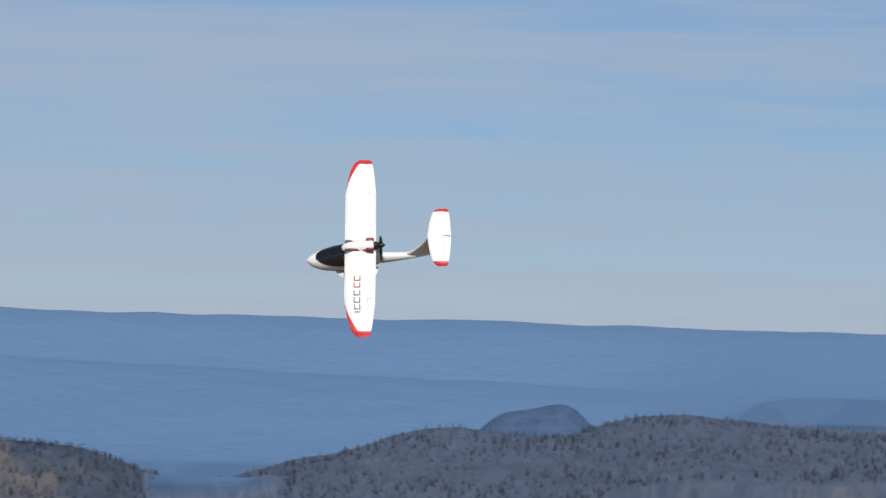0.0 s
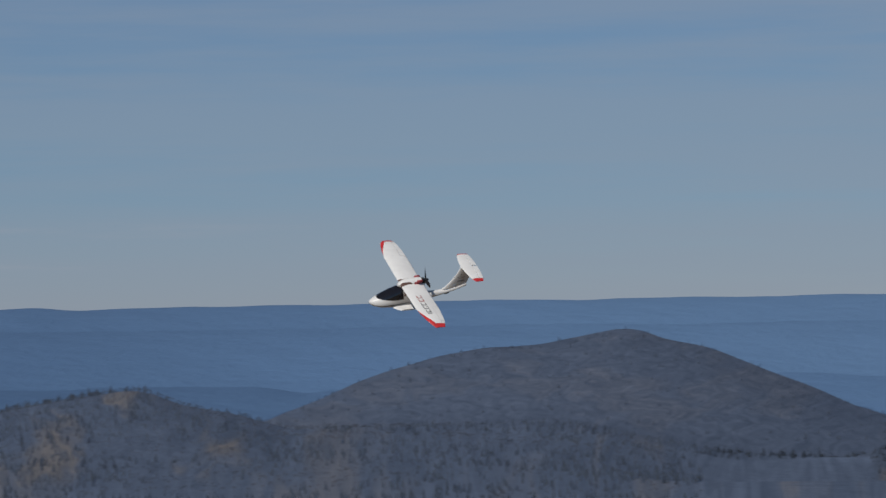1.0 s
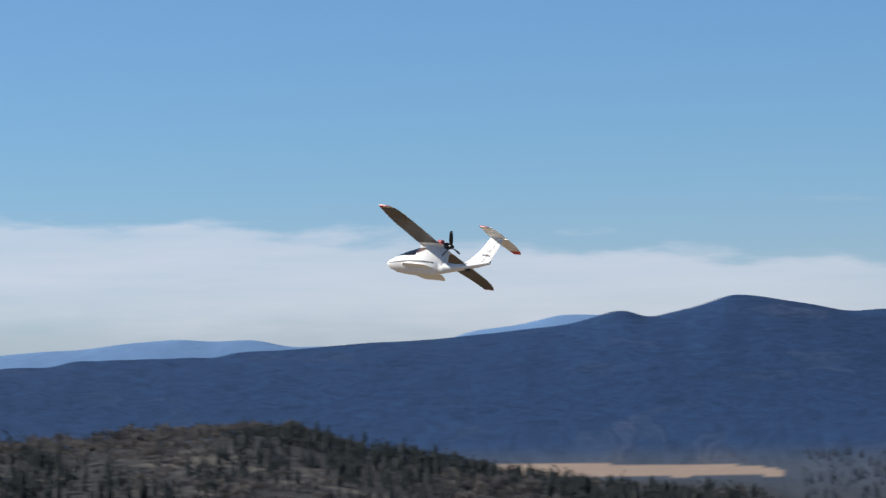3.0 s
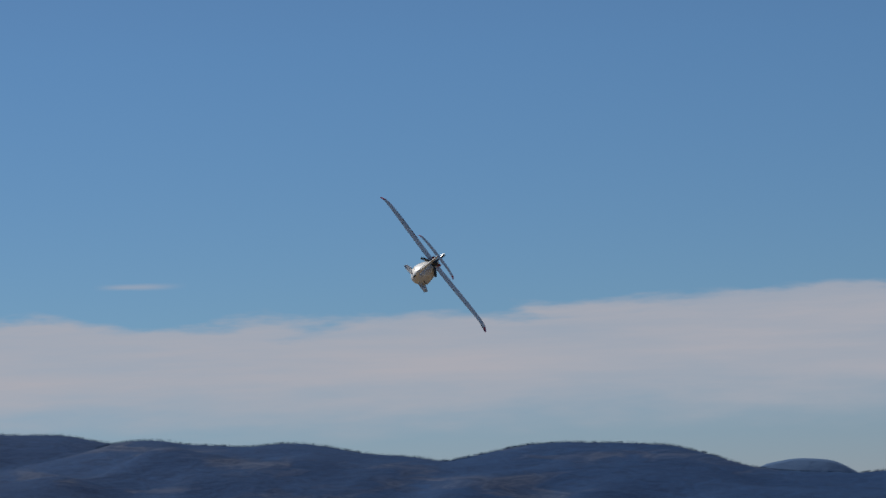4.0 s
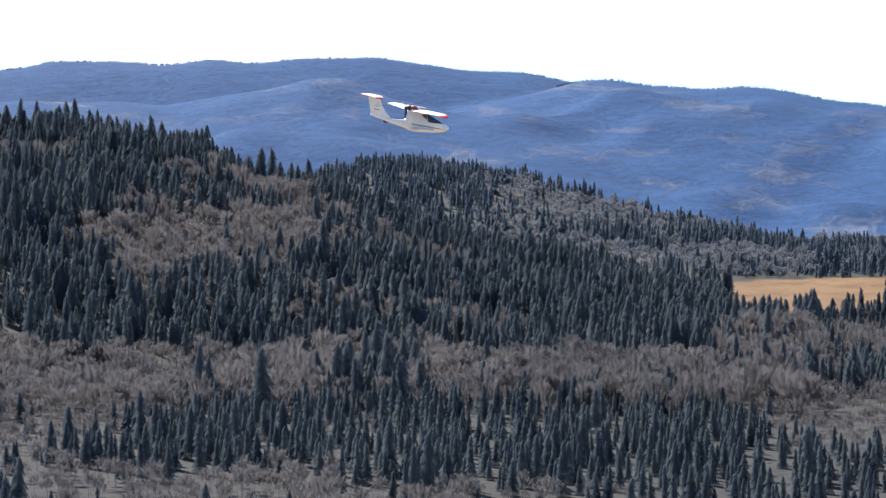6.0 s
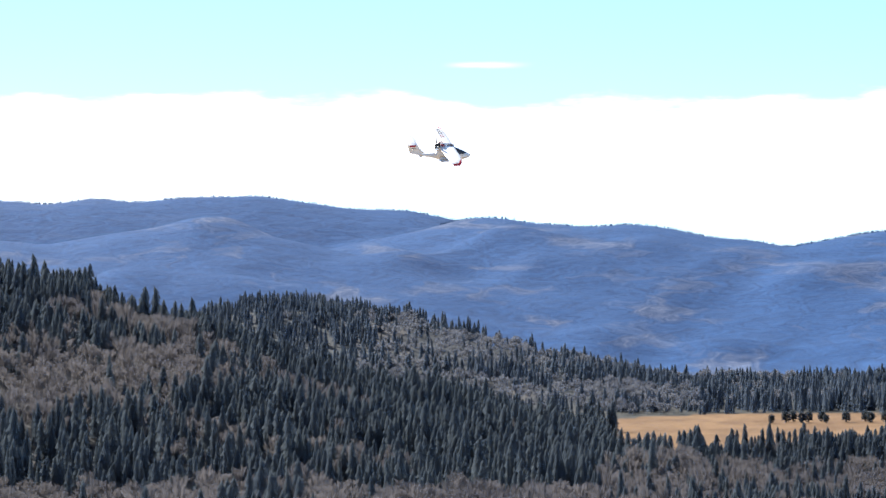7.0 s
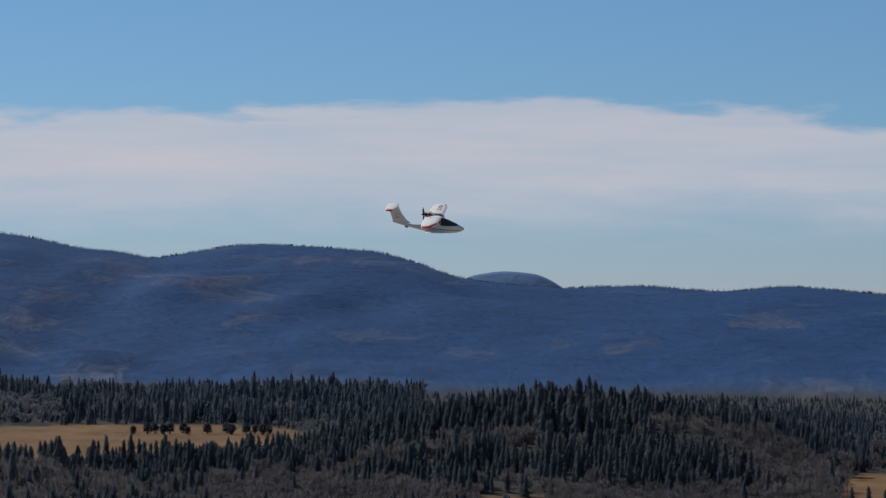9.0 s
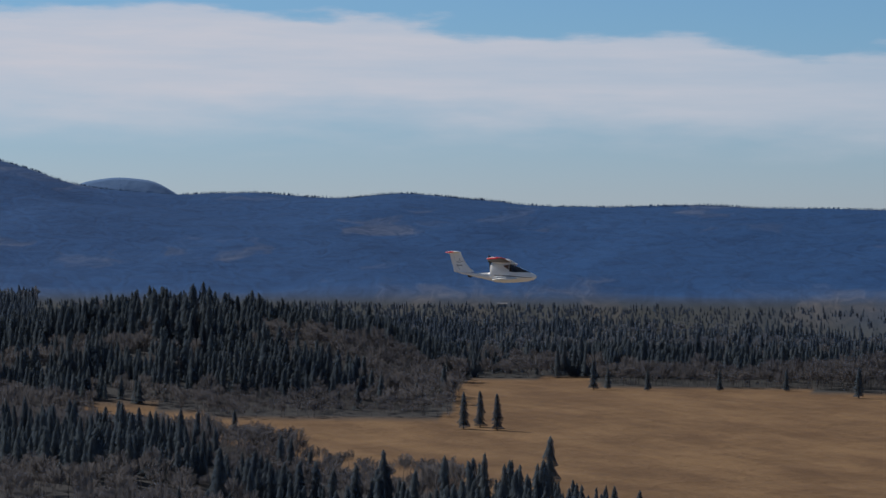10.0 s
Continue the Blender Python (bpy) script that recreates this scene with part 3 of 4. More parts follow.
    patch = n.math("MULTIPLY", n.step(n.math("MULTIPLY_ADD", n.step(turn, 3.0, 10.0), -0.06, n.math("MULTIPLY_ADD", n.step(turn, 100.0, 108.0), 0.09, stand)), 0.51, 0.63), n.math("MULTIPLY_ADD", clump, 2.2, -0.5, True))
    patch = n.math("MULTIPLY", patch, n.math("MULTIPLY", gaps, n.math("MULTIPLY_ADD", n.step(turn, 23, 30), -0.25, 0.95)), 0, True)
    # mottling fades out where the haze tint is palest
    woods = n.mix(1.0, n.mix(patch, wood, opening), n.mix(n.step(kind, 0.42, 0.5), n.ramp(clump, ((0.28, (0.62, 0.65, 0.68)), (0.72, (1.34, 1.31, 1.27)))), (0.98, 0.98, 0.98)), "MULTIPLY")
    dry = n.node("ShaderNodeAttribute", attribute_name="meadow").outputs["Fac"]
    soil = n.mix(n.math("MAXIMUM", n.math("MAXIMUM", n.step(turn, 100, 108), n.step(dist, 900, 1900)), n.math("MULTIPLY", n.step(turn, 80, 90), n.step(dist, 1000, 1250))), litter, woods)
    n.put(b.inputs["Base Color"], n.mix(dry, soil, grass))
    canopy = n.node("ShaderNodeBump")
    canopy.inputs["Strength"].default_value, canopy.inputs["Distance"].default_value = 0.4, 14.0
    n.put(canopy.inputs["Height"], n.noise(n.stretch(at, (0.018, 0.018, 0.018)), 1.0, 7, 0.66))
    n.put(b.inputs["Normal"], canopy.outputs[0])
    return m


ground = new("ground", build_land())
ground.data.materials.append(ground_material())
tagged(ground, "rolling wooded hills, dry blond meadows and blue distant ranges", "terrain", kind="structure")


# ---- woods ----
def conifer(levels=9, arms=6, seed=1, low=0.05):
    """A unit spruce: a trunk and ragged, steep tiers of boughs that droop at their tips."""
    g = np.random.default_rng(seed)
    co, fa = [(0.014, 0, 0), (-0.007, 0.012, 0), (-0.007, -0.012, 0), (0, 0, 0.97)], [(0, 1, 3), (1, 2, 3), (2, 0, 3)]
    lean = g.normal(0, 0.01, 2)
    for i in range(levels):
        f = i / levels
        z = low + (0.97 - low) * f
        base, a0 = len(co), g.uniform(0, 2 * math.pi)
        tip = min(1.0, z + (0.97 - low) / levels * g.uniform(2.3, 3.0))
        co.append((lean[0] * f, lean[1] * f, tip))
        for k in range(arms):
            a = a0 + 2 * math.pi * (k + g.uniform(-0.25, 0.25)) / arms
            reach = (0.165 * (1 - f) ** 0.65 + 0.010) * g.uniform(0.6, 1.15)
            co.append((reach * math.cos(a), reach * math.sin(a), z + g.uniform(-0.45, 0.45) * (0.97 - low) / levels))
        for k in range(arms):
            fa.append((base, base + 1 + k, base + 1 + (k + 1) % arms))
    return np.array(co), np.array(fa)


def pinyon(clumps=44, seed=1, fine=0.068):
    """A unit round-headed pine: needle clumps on a short trunk."""
    g = np.random.default_rng(seed)
    co, fa = [(0.03, 0, 0), (-0.015, 0.026, 0), (-0.015, -0.026, 0), (0, 0, 0.8)], [(0, 1, 3), (1, 2, 3), (2, 0, 3)]
    for k in range(clumps):
        d = g.normal(size=3)
        d /= np.linalg.norm(d)
        c = np.array((0, 0, 0.55)) + d * np.array((0.24, 0.24, 0.41)) * g.uniform(0.45, 1.0)
        c[:2] *= 1.25 - 0.55 * c[2]
        base = len(co)
        co.extend([tuple(c + g.normal(size=3) * fine) for p in range(3)])
        fa.append((base, base + 1, base + 2))
    return np.array(co), np.array(fa)


def aspen(sprays=60, seed=2, fine=0.05):
    """A unit leafless tree: a pale stem and a vase of fine upswept twigs that fill a soft rounded crown."""
    g = np.random.default_rng(seed)
    co, fa = [], []

    def spike(p, q, rad):
        base = len(co)
        for s in range(3):
            a = 2 * math.pi * s / 3
            co.append((p[0] + rad * math.cos(a), p[1] + rad * math.sin(a), p[2]))
        co.append(tuple(q))
        for s in range(3):
            fa.append((base + s, base + (s + 1) % 3, base + 3))

    spike((0, 0, 0), (0, 0, 0.85), 0.014)
    for i in range(sprays):
        a, out = g.uniform(0, 2 * math.pi), g.uniform(0.0, 1.0) ** 0.6
        top = 0.62 + 0.38 * math.sqrt(max(0.0, 1 - out * out)) * g.uniform(0.45, 1.0)
        end = np.array((0.26 * out * math.cos(a), 0.26 * out * math.sin(a), top))
        root = np.array((end[0] * 0.55, end[1] * 0.55, top - g.uniform(0.16, 0.34)))
        wide = np.cross(end - root, g.normal(size=3))
        wide *= fine * g.uniform(0.3, 0.6) / np.linalg.norm(wide)
        base = len(co)
        co.extend([tuple(root), tuple(end + wide), tuple(end - wide - (end - root) * 0.25)])
        fa.append((base, base + 1, base + 2))
    return np.array(co), np.array(fa)


def scatter(name, templates, az, r, size, material, label, slim=1.0):
    """One wood: trees of a few shapes at bearings az and distances r."""
    x, y = r * np.sin(np.radians(az)), r * np.cos(np.radians(az))
    z = land(az, r)
    verts, faces, base = [], [], 0
    pick = rng.integers(0, len(templates), len(az))
    for t, (co, fa) in enumerate(templates):
        sel = np.where(pick == t)[0]
        if not len(sel):
            continue
        turn = rng.uniform(0, 2 * math.pi, len(sel))
        h = size[sel]
        wide = h * slim * rng.uniform(0.8, 1.25, len(sel))
        c, s = np.cos(turn)[:, None], np.sin(turn)[:, None]
        lean = rng.normal(0, 0.025, (2, len(sel), 1)) * h[:, None]
        X = (co[:, 0] * c - co[:, 1] * s) * wide[:, None] + x[sel, None] + lean[0] * co[:, 2]
        Y = (co[:, 0] * s + co[:, 1] * c) * wide[:, None] + y[sel, None] + lean[1] * co[:, 2]
        Z = co[:, 2] * h[:, None] + z[sel, None] - 0.2
        verts.append(np.stack([X, Y, Z], -1).reshape(-1, 3))
        faces.append((fa[None] + (np.arange(len(sel)) * len(co))[:, None, None] + base).reshape(-1, 3))
        base += len(sel) * len(co)
    ob = new(name, raw_mesh(name, np.concatenate(verts), np.concatenate(faces)))
    ob.data.materials.append(material)
    ob.data.polygons.foreach_set("use_smooth", np.ones(len(ob.data.polygons), dtype=bool))
    return tagged(ob, label, "woodland", kind="stuff")


SPRUCES = [conifer(9, 6, s) for s in (1, 2, 3, 4, 13)]
ASPENS = [aspen(52, s, 0.085) for s in (5, 6, 7, 14)]
MIDS = [conifer(7, 5, s) for s in (18, 19, 20)]
SOFT = [aspen(34, s, 0.13) for s in (24, 25, 26)]
PINES = [pinyon(46, s, 0.085) for s in (15, 16, 17)]
SMALL = [conifer(4, 5, s, 0.02) for s in (8, 9, 12)]
THIN = [aspen(10, s, 0.16) for s in (10, 11)]


def plant(az0, az1, r0, r1, count, keep):
    """Random sites in a sector, evenly over its area, thinned by keep(az, r)."""
    az = rng.uniform(az0, az1, count)
    r = np.sqrt(rng.uniform(r0 * r0, r1 * r1, count))
    ok = keep(az, r)
    return az[ok], r[ok]


def patches(az, r, wave, seed):
    x, y = r * np.sin(np.radians(az)), r * np.cos(np.radians(az))
    return smooth_noise(x, y, wave, seed) + 0.5 * smooth_noise(x, y, wave / 3, seed + 1)


def mixed(name, az0, az1, r0, r1, count, bare, height, keep, words, kind="spruce"):
    """A wood of conifers with stands of leafless trees: bare sets their share, by distance where it is a table."""
    az, r = plant(az0, az1, r0, r1, count, keep)
    share = np.interp(r, *bare) if isinstance(bare, tuple) else bare
    if name == "hillside":
        share = share + 0.6 * ease((az + 5.5) / 3) * ease((1230 - r) / 120)
    if name == "valley":
        share = share + 0.9 * ease((az - 18.6) / 0.6) * ease((1370 - r) / 50)
    grey = patches(az, r, 75, 40) + rng.normal(0, 0.11, len(az)) < share
    hs = rng.uniform(0.42, 1.12, len(az)) ** 0.9 * height * np.where(rng.random(len(az)) < 0.10, 1.3, 1.0)
    hs *= (1 + 0.24 * patches(az, r, 45, 46)) * np.where(grey | (kind != "pine"), 1.0, 0.85)
    if name == "foreground":
        hs *= np.interp(az, (6, 9), (1.0, 1.3))
    if name == "low_ridge":
        hs *= np.interp(az, (90, 95), (1.0, 0.72))
    if name == "valley":
        hs *= np.interp(r, (1150, 1300, 1420), (0.9, 1.15, 0.9))
    green, brown = {"spruce": (SPRUCES, ASPENS), "mid": (MIDS, SOFT), "dim": (SMALL, THIN), "far": (SMALL, THIN), "pine": (PINES[:2] + MIDS, SOFT)}[kind]
    leaf, twig = {"spruce": (SPRUCE, TWIG), "mid": (HAZEKNOLL, HAZETWIG), "dim": (HAZEVALLEY, HAZETWIG), "far": (HAZEWOOD, HAZETWIG), "pine": (PINE, DRYTWIG)}[kind]
    scatter(name + "_conifers", green, az[~grey], r[~grey], hs[~grey], leaf, "dark green " + ("pinyon" if kind == "pine" else "spruce") + " wood " + words, 1.16)
    scatter(name + "_aspens", brown, az[grey], r[grey], hs[grey] * (0.82 if kind == "pine" else 0.76), twig, "leafless grey aspen wood " + words, 1.9 if kind == "pine" else 1.25)


def off_meadow(az, r):
    return meadow(az, r) < 0.5


mixed("hillside", -15, 2.5, 820, 1560, 9400, ((820, 980, 1120, 1560), (0.3, 0.22, -0.3, -0.5)), 14.5, off_meadow, "on a steep hillside")
mixed("foreground", -15, 20, 540, 900, 4800, -0.12, 9, off_meadow, "at the foot of the hill")
mixed("knoll", -8.5, 9, 1760, 2330, 6800, ((1760, 1900, 2100, 2330), (-0.35, -0.2, -0.45, -0.05)), 12, off_meadow, "on a rounded knoll", "mid")
mixed("valley", 2.0, 25, 890, 1500, 13000, ((960, 1130, 1260, 1500), (0.3, 0.15, -0.25, -0.4)), 11.5, off_meadow, "on the valley floor")
mixed("far_valley", 4.5, 26, 1480, 1950, 6800, -0.2, 7.5, lambda a, r: off_meadow(a, r) & (r < np.interp(a, (8, 16, 21, 26), (1950, 1950, 1850, 1700))), "beyond the valley meadows", "mid")
mixed("field_edge", 0.8, 7.6, 1120, 1215, 420, -0.3, 10.5, lambda a, r: patches(a, r, 40, 63) > -0.25, "at the near edge of a dry meadow")
mixed("scrub", 29, 50, 800, 1420, 4600, -0.3, 9.5, lambda a, r: off_meadow(a, r) & (land(a, r) > 2), "on a low hill", "pine")
mixed("ridge", 48, 72, 620, 1230, 4600, -0.08, 13, lambda a, r: off_meadow(a, r) & (patches(a, r, 60, 61) > -0.7), "along a low ridge", "pine")
mixed("low_ridge", 72, 106, 620, 1230, 6400, -0.08, 12, lambda a, r: off_meadow(a, r) & (patches(a, r, 60, 61) > -0.6) & (r < np.interp(a, (90, 96, 104), (1230, 1120, 1000))), "along a low ridge", "pine")
mixed("point", 94, 104.5, 900, 1100, 1100, -0.4, 8, off_meadow, "at the edge of a meadow", "pine")
mixed("near_basin", 48, 86, 1230, 2000, 4200, -0.1, 4.6, off_meadow, "in the hazy basin", "dim")
mixed("basin", 86, 112, 1125, 2000, 3900, -0.5, 3.6, off_meadow, "in the hazy basin", "far")
mixed("pale_slopes", 104, 122, 1050, 1950, 5200, -0.2, 3.6, lambda a, r: off_meadow(a, r) & (land(a, r, True)[1] < 0.27), "on stony hills", "far")
mixed("stony_slopes", 122, 155, 1050, 2000, 9000, -0.3, 3.8, lambda a, r: land(a, r, True)[1] < 0.23, "on stony hills", "dim")


def far_trees(name, az0, az1, r0, r1, count, size, leaf, words, ends=(400, 401)):
    az, r = plant(az0, az1, r0, r1, count, lambda a, r: (land(a, r, True)[1] < 0.45) & (rng.random(len(a)) < np.interp(a, ends, (1, 0))))
    scatter(name, SMALL, az, r, rng.uniform(0.4, 1.0, len(az)) ** 1.2 * size * 1.3, leaf, "haze-blue far conifers " + words, 1.2)


far_trees("mountain_conifers", -2.2, 27, 4200, 4275, 3600, 3.0, HAZECREST, "along the mountain crest")
far_trees("range_conifers", -15, -1.6, 4560, 4625, 1900, 3.2, HAZECREST, "along the mountain crest")
far_trees("valley_conifers", 1, 27, 1850, 2250, 5000, 4.0, HAZEVALLEY, "on the valley floor", (18, 26))
far_trees("plain_conifers", 92, 155, 1900, 2800, 3500, 3.0, HAZEWOOD, "on hazy hills")
far_trees("basin_conifers", 60, 92, 1950, 2600, 1400, 5.5, HAZEWOOD, "in the basin")


# ---- single trees in and beside the meadows ----
def part(name, bm, material, parent, label=""):
    me = bpy.data.meshes.new(name)
    bmesh.ops.recalc_face_normals(bm, faces=bm.faces)
    bm.to_mesh(me)
    bm.free()
    for p in me.polygons:
        p.use_smooth = True
    me.materials.append(material)
    ob = new(name, me)
    ob.parent = parent
    if label:
        ob["label"] = label
    return ob


BARK = bark_leaf("spruce bark", (0.06, 0.045, 0.035), (0.09, 0.07, 0.055), 0.0)


def stem(height, rad):
    bm = bmesh.new()
    bmesh.ops.create_cone(bm, segments=7, radius1=rad, radius2=rad * 0.15, depth=height, matrix=pose(0, 0, height / 2))
    return bm


def lone_spruce(height, seed, label):
    tree = new("spruce")
    part("trunk", stem(height * 0.9, height * 0.018), BARK, tree)
    co, fa = conifer(14, 8, seed)
    crown = new("crown", raw_mesh("crown", (co * np.array((1.15, 1.15, 1)) * height)[4:], fa[3:] - 4))
    crown.data.materials.append(SPRUCE)
    crown.parent = tree
    return tagged(tree, label, "tree", "single spruces by the meadow")


def juniper(height, seed, label):
    """A low round evergreen: many small needle clumps round short limbs."""
    tree = new("juniper")
    part("trunk", stem(height * 0.6, height * 0.04), BARK, tree)
    g = np.random.default_rng(seed)
    co, fa = [], []
    for k in range(150):
        d = g.normal(size=3)
        d /= np.linalg.norm(d)
        c = np.array((0, 0, 0.52)) + d * np.array((0.36, 0.36, 0.44)) * g.uniform(0.45, 1.0)
        base = len(co)
        for p in range(4):
            co.append(c + g.normal(size=3) * 0.075)
        fa += [(base, base + 1, base + 2), (base, base + 2, base + 3), (base, base + 3, base + 1), (base + 1, base + 3, base + 2)]
    co = np.array(co)
    co[:, 2] = np.maximum(co[:, 2], 0.03)
    crown = new("crown", raw_mesh("crown", co * height, np.array(fa)))
    crown.data.materials.append(SPRUCE)
    crown.parent = tree
    return tagged(tree, label, "tree", "row of junipers in the meadow")


def stand_at(tree, az, r, turn=0.0):
    z = float(land(np.array([float(az)]), np.array([float(r)]))[0])
    tree.matrix_basis = pose(r * math.sin(radians(az)), r * math.cos(radians(az)), z - 0.1, 0, 0, turn)


FIRST = [lone_spruce(12.5, 21, "dark spruce standing at the edge of a dry meadow"), lone_spruce(9.0, 22, "small dark spruce beside a dry meadow")]
SPRUCE_SITES = ((0, 16.76, 1035), (0, 17.06, 1042), (0, 17.37, 1030), (0, 19.12, 1250), (1, 19.38, 1256), (1, 20.1, 1248), (0, 23.9, 1215), (1, 12.6, 985),
                (0, 1.03, 1270), (1, 1.4, 1275), (0, 1.92, 1268), (0, 2.15, 1280), (1, 3.05, 1290), (1, 3.4, 1300), (1, 4.6, 1310), (1, 21.4, 1252), (1, 22.6, 1255))
for k, (which, az, r) in enumerate(SPRUCE_SITES):
    used = [q for q in SPRUCE_SITES[:k] if q[0] == which]
    stand_at(FIRST[which] if not used else copy_thing(FIRST[which], Matrix()), az, r, k * 47)
LOW = [juniper(6.4, 31, "round dark juniper standing in a row in a dry meadow"), juniper(5.0, 32, "low dark juniper standing in a row in a dry meadow")]
JUNIPER_SITES = ((1, 3.76), (0, 4.02), (0, 4.15), (0, 4.30), (0, 4.42), (0, 4.66), (1, 4.74), (0, 5.10), (0, 5.44), (0, 5.53), (0, 5.80), (1, 5.96), (0, 6.10), (1, 6.22))
for k, (which, az) in enumerate(JUNIPER_SITES):
    used = [q for q in JUNIPER_SITES[:k] if q[0] == which]
    stand_at(LOW[which] if not used else copy_thing(LOW[which], Matrix()), az, 1640 + 8 * (k % 3), k * 61)


# ---- small farm sheds far off ----
PLASTER, _n, _b = surface("pale sheet walls", (0.19, 0.19, 0.195), 0.7)
TIN, _n, _b = surface("weathered tin roof", (0.17, 0.165, 0.17), 0.6)


def shed(label):
    house = new("shed")
    bm = bmesh.new()
    bmesh.ops.create_cube(bm, size=1, matrix=pose(0, 0, 1.0) @ Matrix.Diagonal((6.4, 3.6, 2.0, 1)))
    part("walls", bm, PLASTER, house)
    bm = bmesh.new()
    ends = [[bm.verts.new((x, y, z)) for y, z in ((-2.1, 1.95), (0, 2.95), (2.1, 1.95), (2.1, 1.8), (0, 2.8), (-2.1, 1.8))] for x in (-3.5, 3.5)]
    for k in range(6):
        bm.faces.new((ends[0][k], ends[0][(k + 1) % 6], ends[1][(k + 1) % 6], ends[1][k]))
    for e in ends:
        bm.faces.new(e)
    part("roof", bm, TIN, house)
    for mesh in house.children:
        for p in mesh.data.polygons:
            p.use_smooth = False
    return tagged(house, label, "shed", "farm sheds in the basin")


first = shed("pale sheet-metal shed standing among dark woods")
for k, (az, r) in enumerate(((98.3, 1800), (98.7, 1790), (99.2, 1785), (98.55, 1560), (102.7, 1640), (100.6, 1900), (17.45, 2250))):
    stand_at(first if not k else copy_thing(first, Matrix()), az, r, -az + 8 * (k % 3))


# ---- smoke drifting low over the basin ----
def smoke():
    """Thin veils of smoke, one behind another, densest in a few slow columns."""
    co, fa, dens = [], [], []
    for layer, (az0, az1, r, tall) in enumerate(((77.5, 92.5, 2060, 62), (79.0, 95.0, 2150, 50), (76.5, 90.0, 2240, 76), (82.0, 94.0, 2330, 58))):
        base, wide, high = len(co), 61, 9
        for i in range(wide):
            u = i / (wide - 1)
            az = az0 + (az1 - az0) * u
            swell = 0.6 + 0.8 * noise.noise(Vector((az * 0.55, layer * 7.3, 0))) + 0.35 * noise.noise(Vector((az * 1.7, layer * 3.1, 4)))
            for j in range(high):
                v = j / (high - 1)
                bulge = 14 * noise.noise(Vector((az * 0.8, v * 2, layer)))
                co.append((*(heading(az) * (r + bulge)).xy, -16 + tall * v * (0.75 + 0.25 * swell)))
                dens.append(max(0.0, swell) * (math.sin(math.pi * u) ** 0.7) * max(0.0, 1 - v) ** 1.3 * min(1.0, 0.25 + 3 * v))
        for i in range(wide - 1):
            for j in range(high - 1):
                fa.append((base + i * high + j, base + (i + 1) * high + j, base + (i + 1) * high + j + 1, base + i * high + j + 1))
    me = raw_mesh("smoke_bank", np.array(co), np.array(fa))
    me.attributes.new("smoke_share", "FLOAT", "POINT").data.foreach_set("value", np.array(dens, dtype=np.float32))
    me.polygons.foreach_set("use_smooth", np.ones(len(me.polygons), dtype=bool))
    mat = bpy.data.materials.new("thin smoke")
    mat.use_nodes = True
    n = Net(mat.node_tree)
    clear, puff = n.node("ShaderNodeBsdfTransparent"), n.node("ShaderNodeBsdfDiffuse")
    puff.inputs[0].default_value = (0.74, 0.76, 0.80, 1)
    at = n.node("ShaderNodeNewGeometry").outputs["Position"]
    dense = n.node("ShaderNodeAttribute", attribute_name="smoke_share").outputs["Fac"]
    mix = n.node("ShaderNodeMixShader")
    billow = n.math("MULTIPLY_ADD", n.noise(n.stretch(at, (0.012, 0.012, 0.03)), 1.0, 4), 1.1, 0.0)
    n.put(mix.inputs[0], n.math("MULTIPLY", n.math("MULTIPLY", dense, billow), 0.55, 0, True))
    n.put(mix.inputs[1], clear.outputs[0])
    n.put(mix.inputs[2], puff.outputs[0])
    n.put(n.node("ShaderNodeOutputMaterial").inputs[0], mix.outputs[0])
    me.materials.append(mat)
    return tagged(new("smoke_bank", me), "thin white smoke drifting low over dark woods", "smoke", kind="stuff")


smoke()


# ---- the model seaplane ----
def skin(rings, close=True, caps=True):
    """A lofted surface through rings of points."""
    bm = bmesh.new()
    vs = [[bm.verts.new(p) for p in ring] for ring in rings]
    k = len(vs[0])
    for a, b in zip(vs, vs[1:]):
        for i in range(k if close else k - 1):
            bm.faces.new((a[i], a[(i + 1) % k], b[(i + 1) % k], b[i]))
    if caps:
        for ring in (rings[0], rings[-1]):
            bm.faces.new([bm.verts.new(p) for p in ring])
    return bm


REST = Vector((0.4, 0, -0.1))


def shift(bm):
    bmesh.ops.translate(bm, verts=bm.verts, vec=REST)
    return bm


def foil(lead, trail, y, z, thick, c0=0.0, c1=1.0, k=9, upright=False, proud=0.0):
    """One closed aerofoil ring, from chord fraction c0 to c1."""
    up, down = [], []
    chord = lead - trail
    for i in range(k):
        f = c0 + (c1 - c0) * (1 - math.cos(math.pi * i / (k - 1))) / 2
        t = 5 * thick * (0.2969 * math.sqrt(f) - 0.126 * f - 0.3516 * f ** 2 + 0.2843 * f ** 3 - 0.1 * f ** 4) * chord + proud
        camber = 0.025 * chord * (1 - (2 * f - 0.9) ** 2)
        x = lead - chord * f
        if upright:
            up.append((x, y + t, z))
            down.append((x, y - t, z))
        else:
            up.append((x, y, z + camber + t))
            down.append((x, y, z + camber - t * 0.8))
    return up + down[::-1]


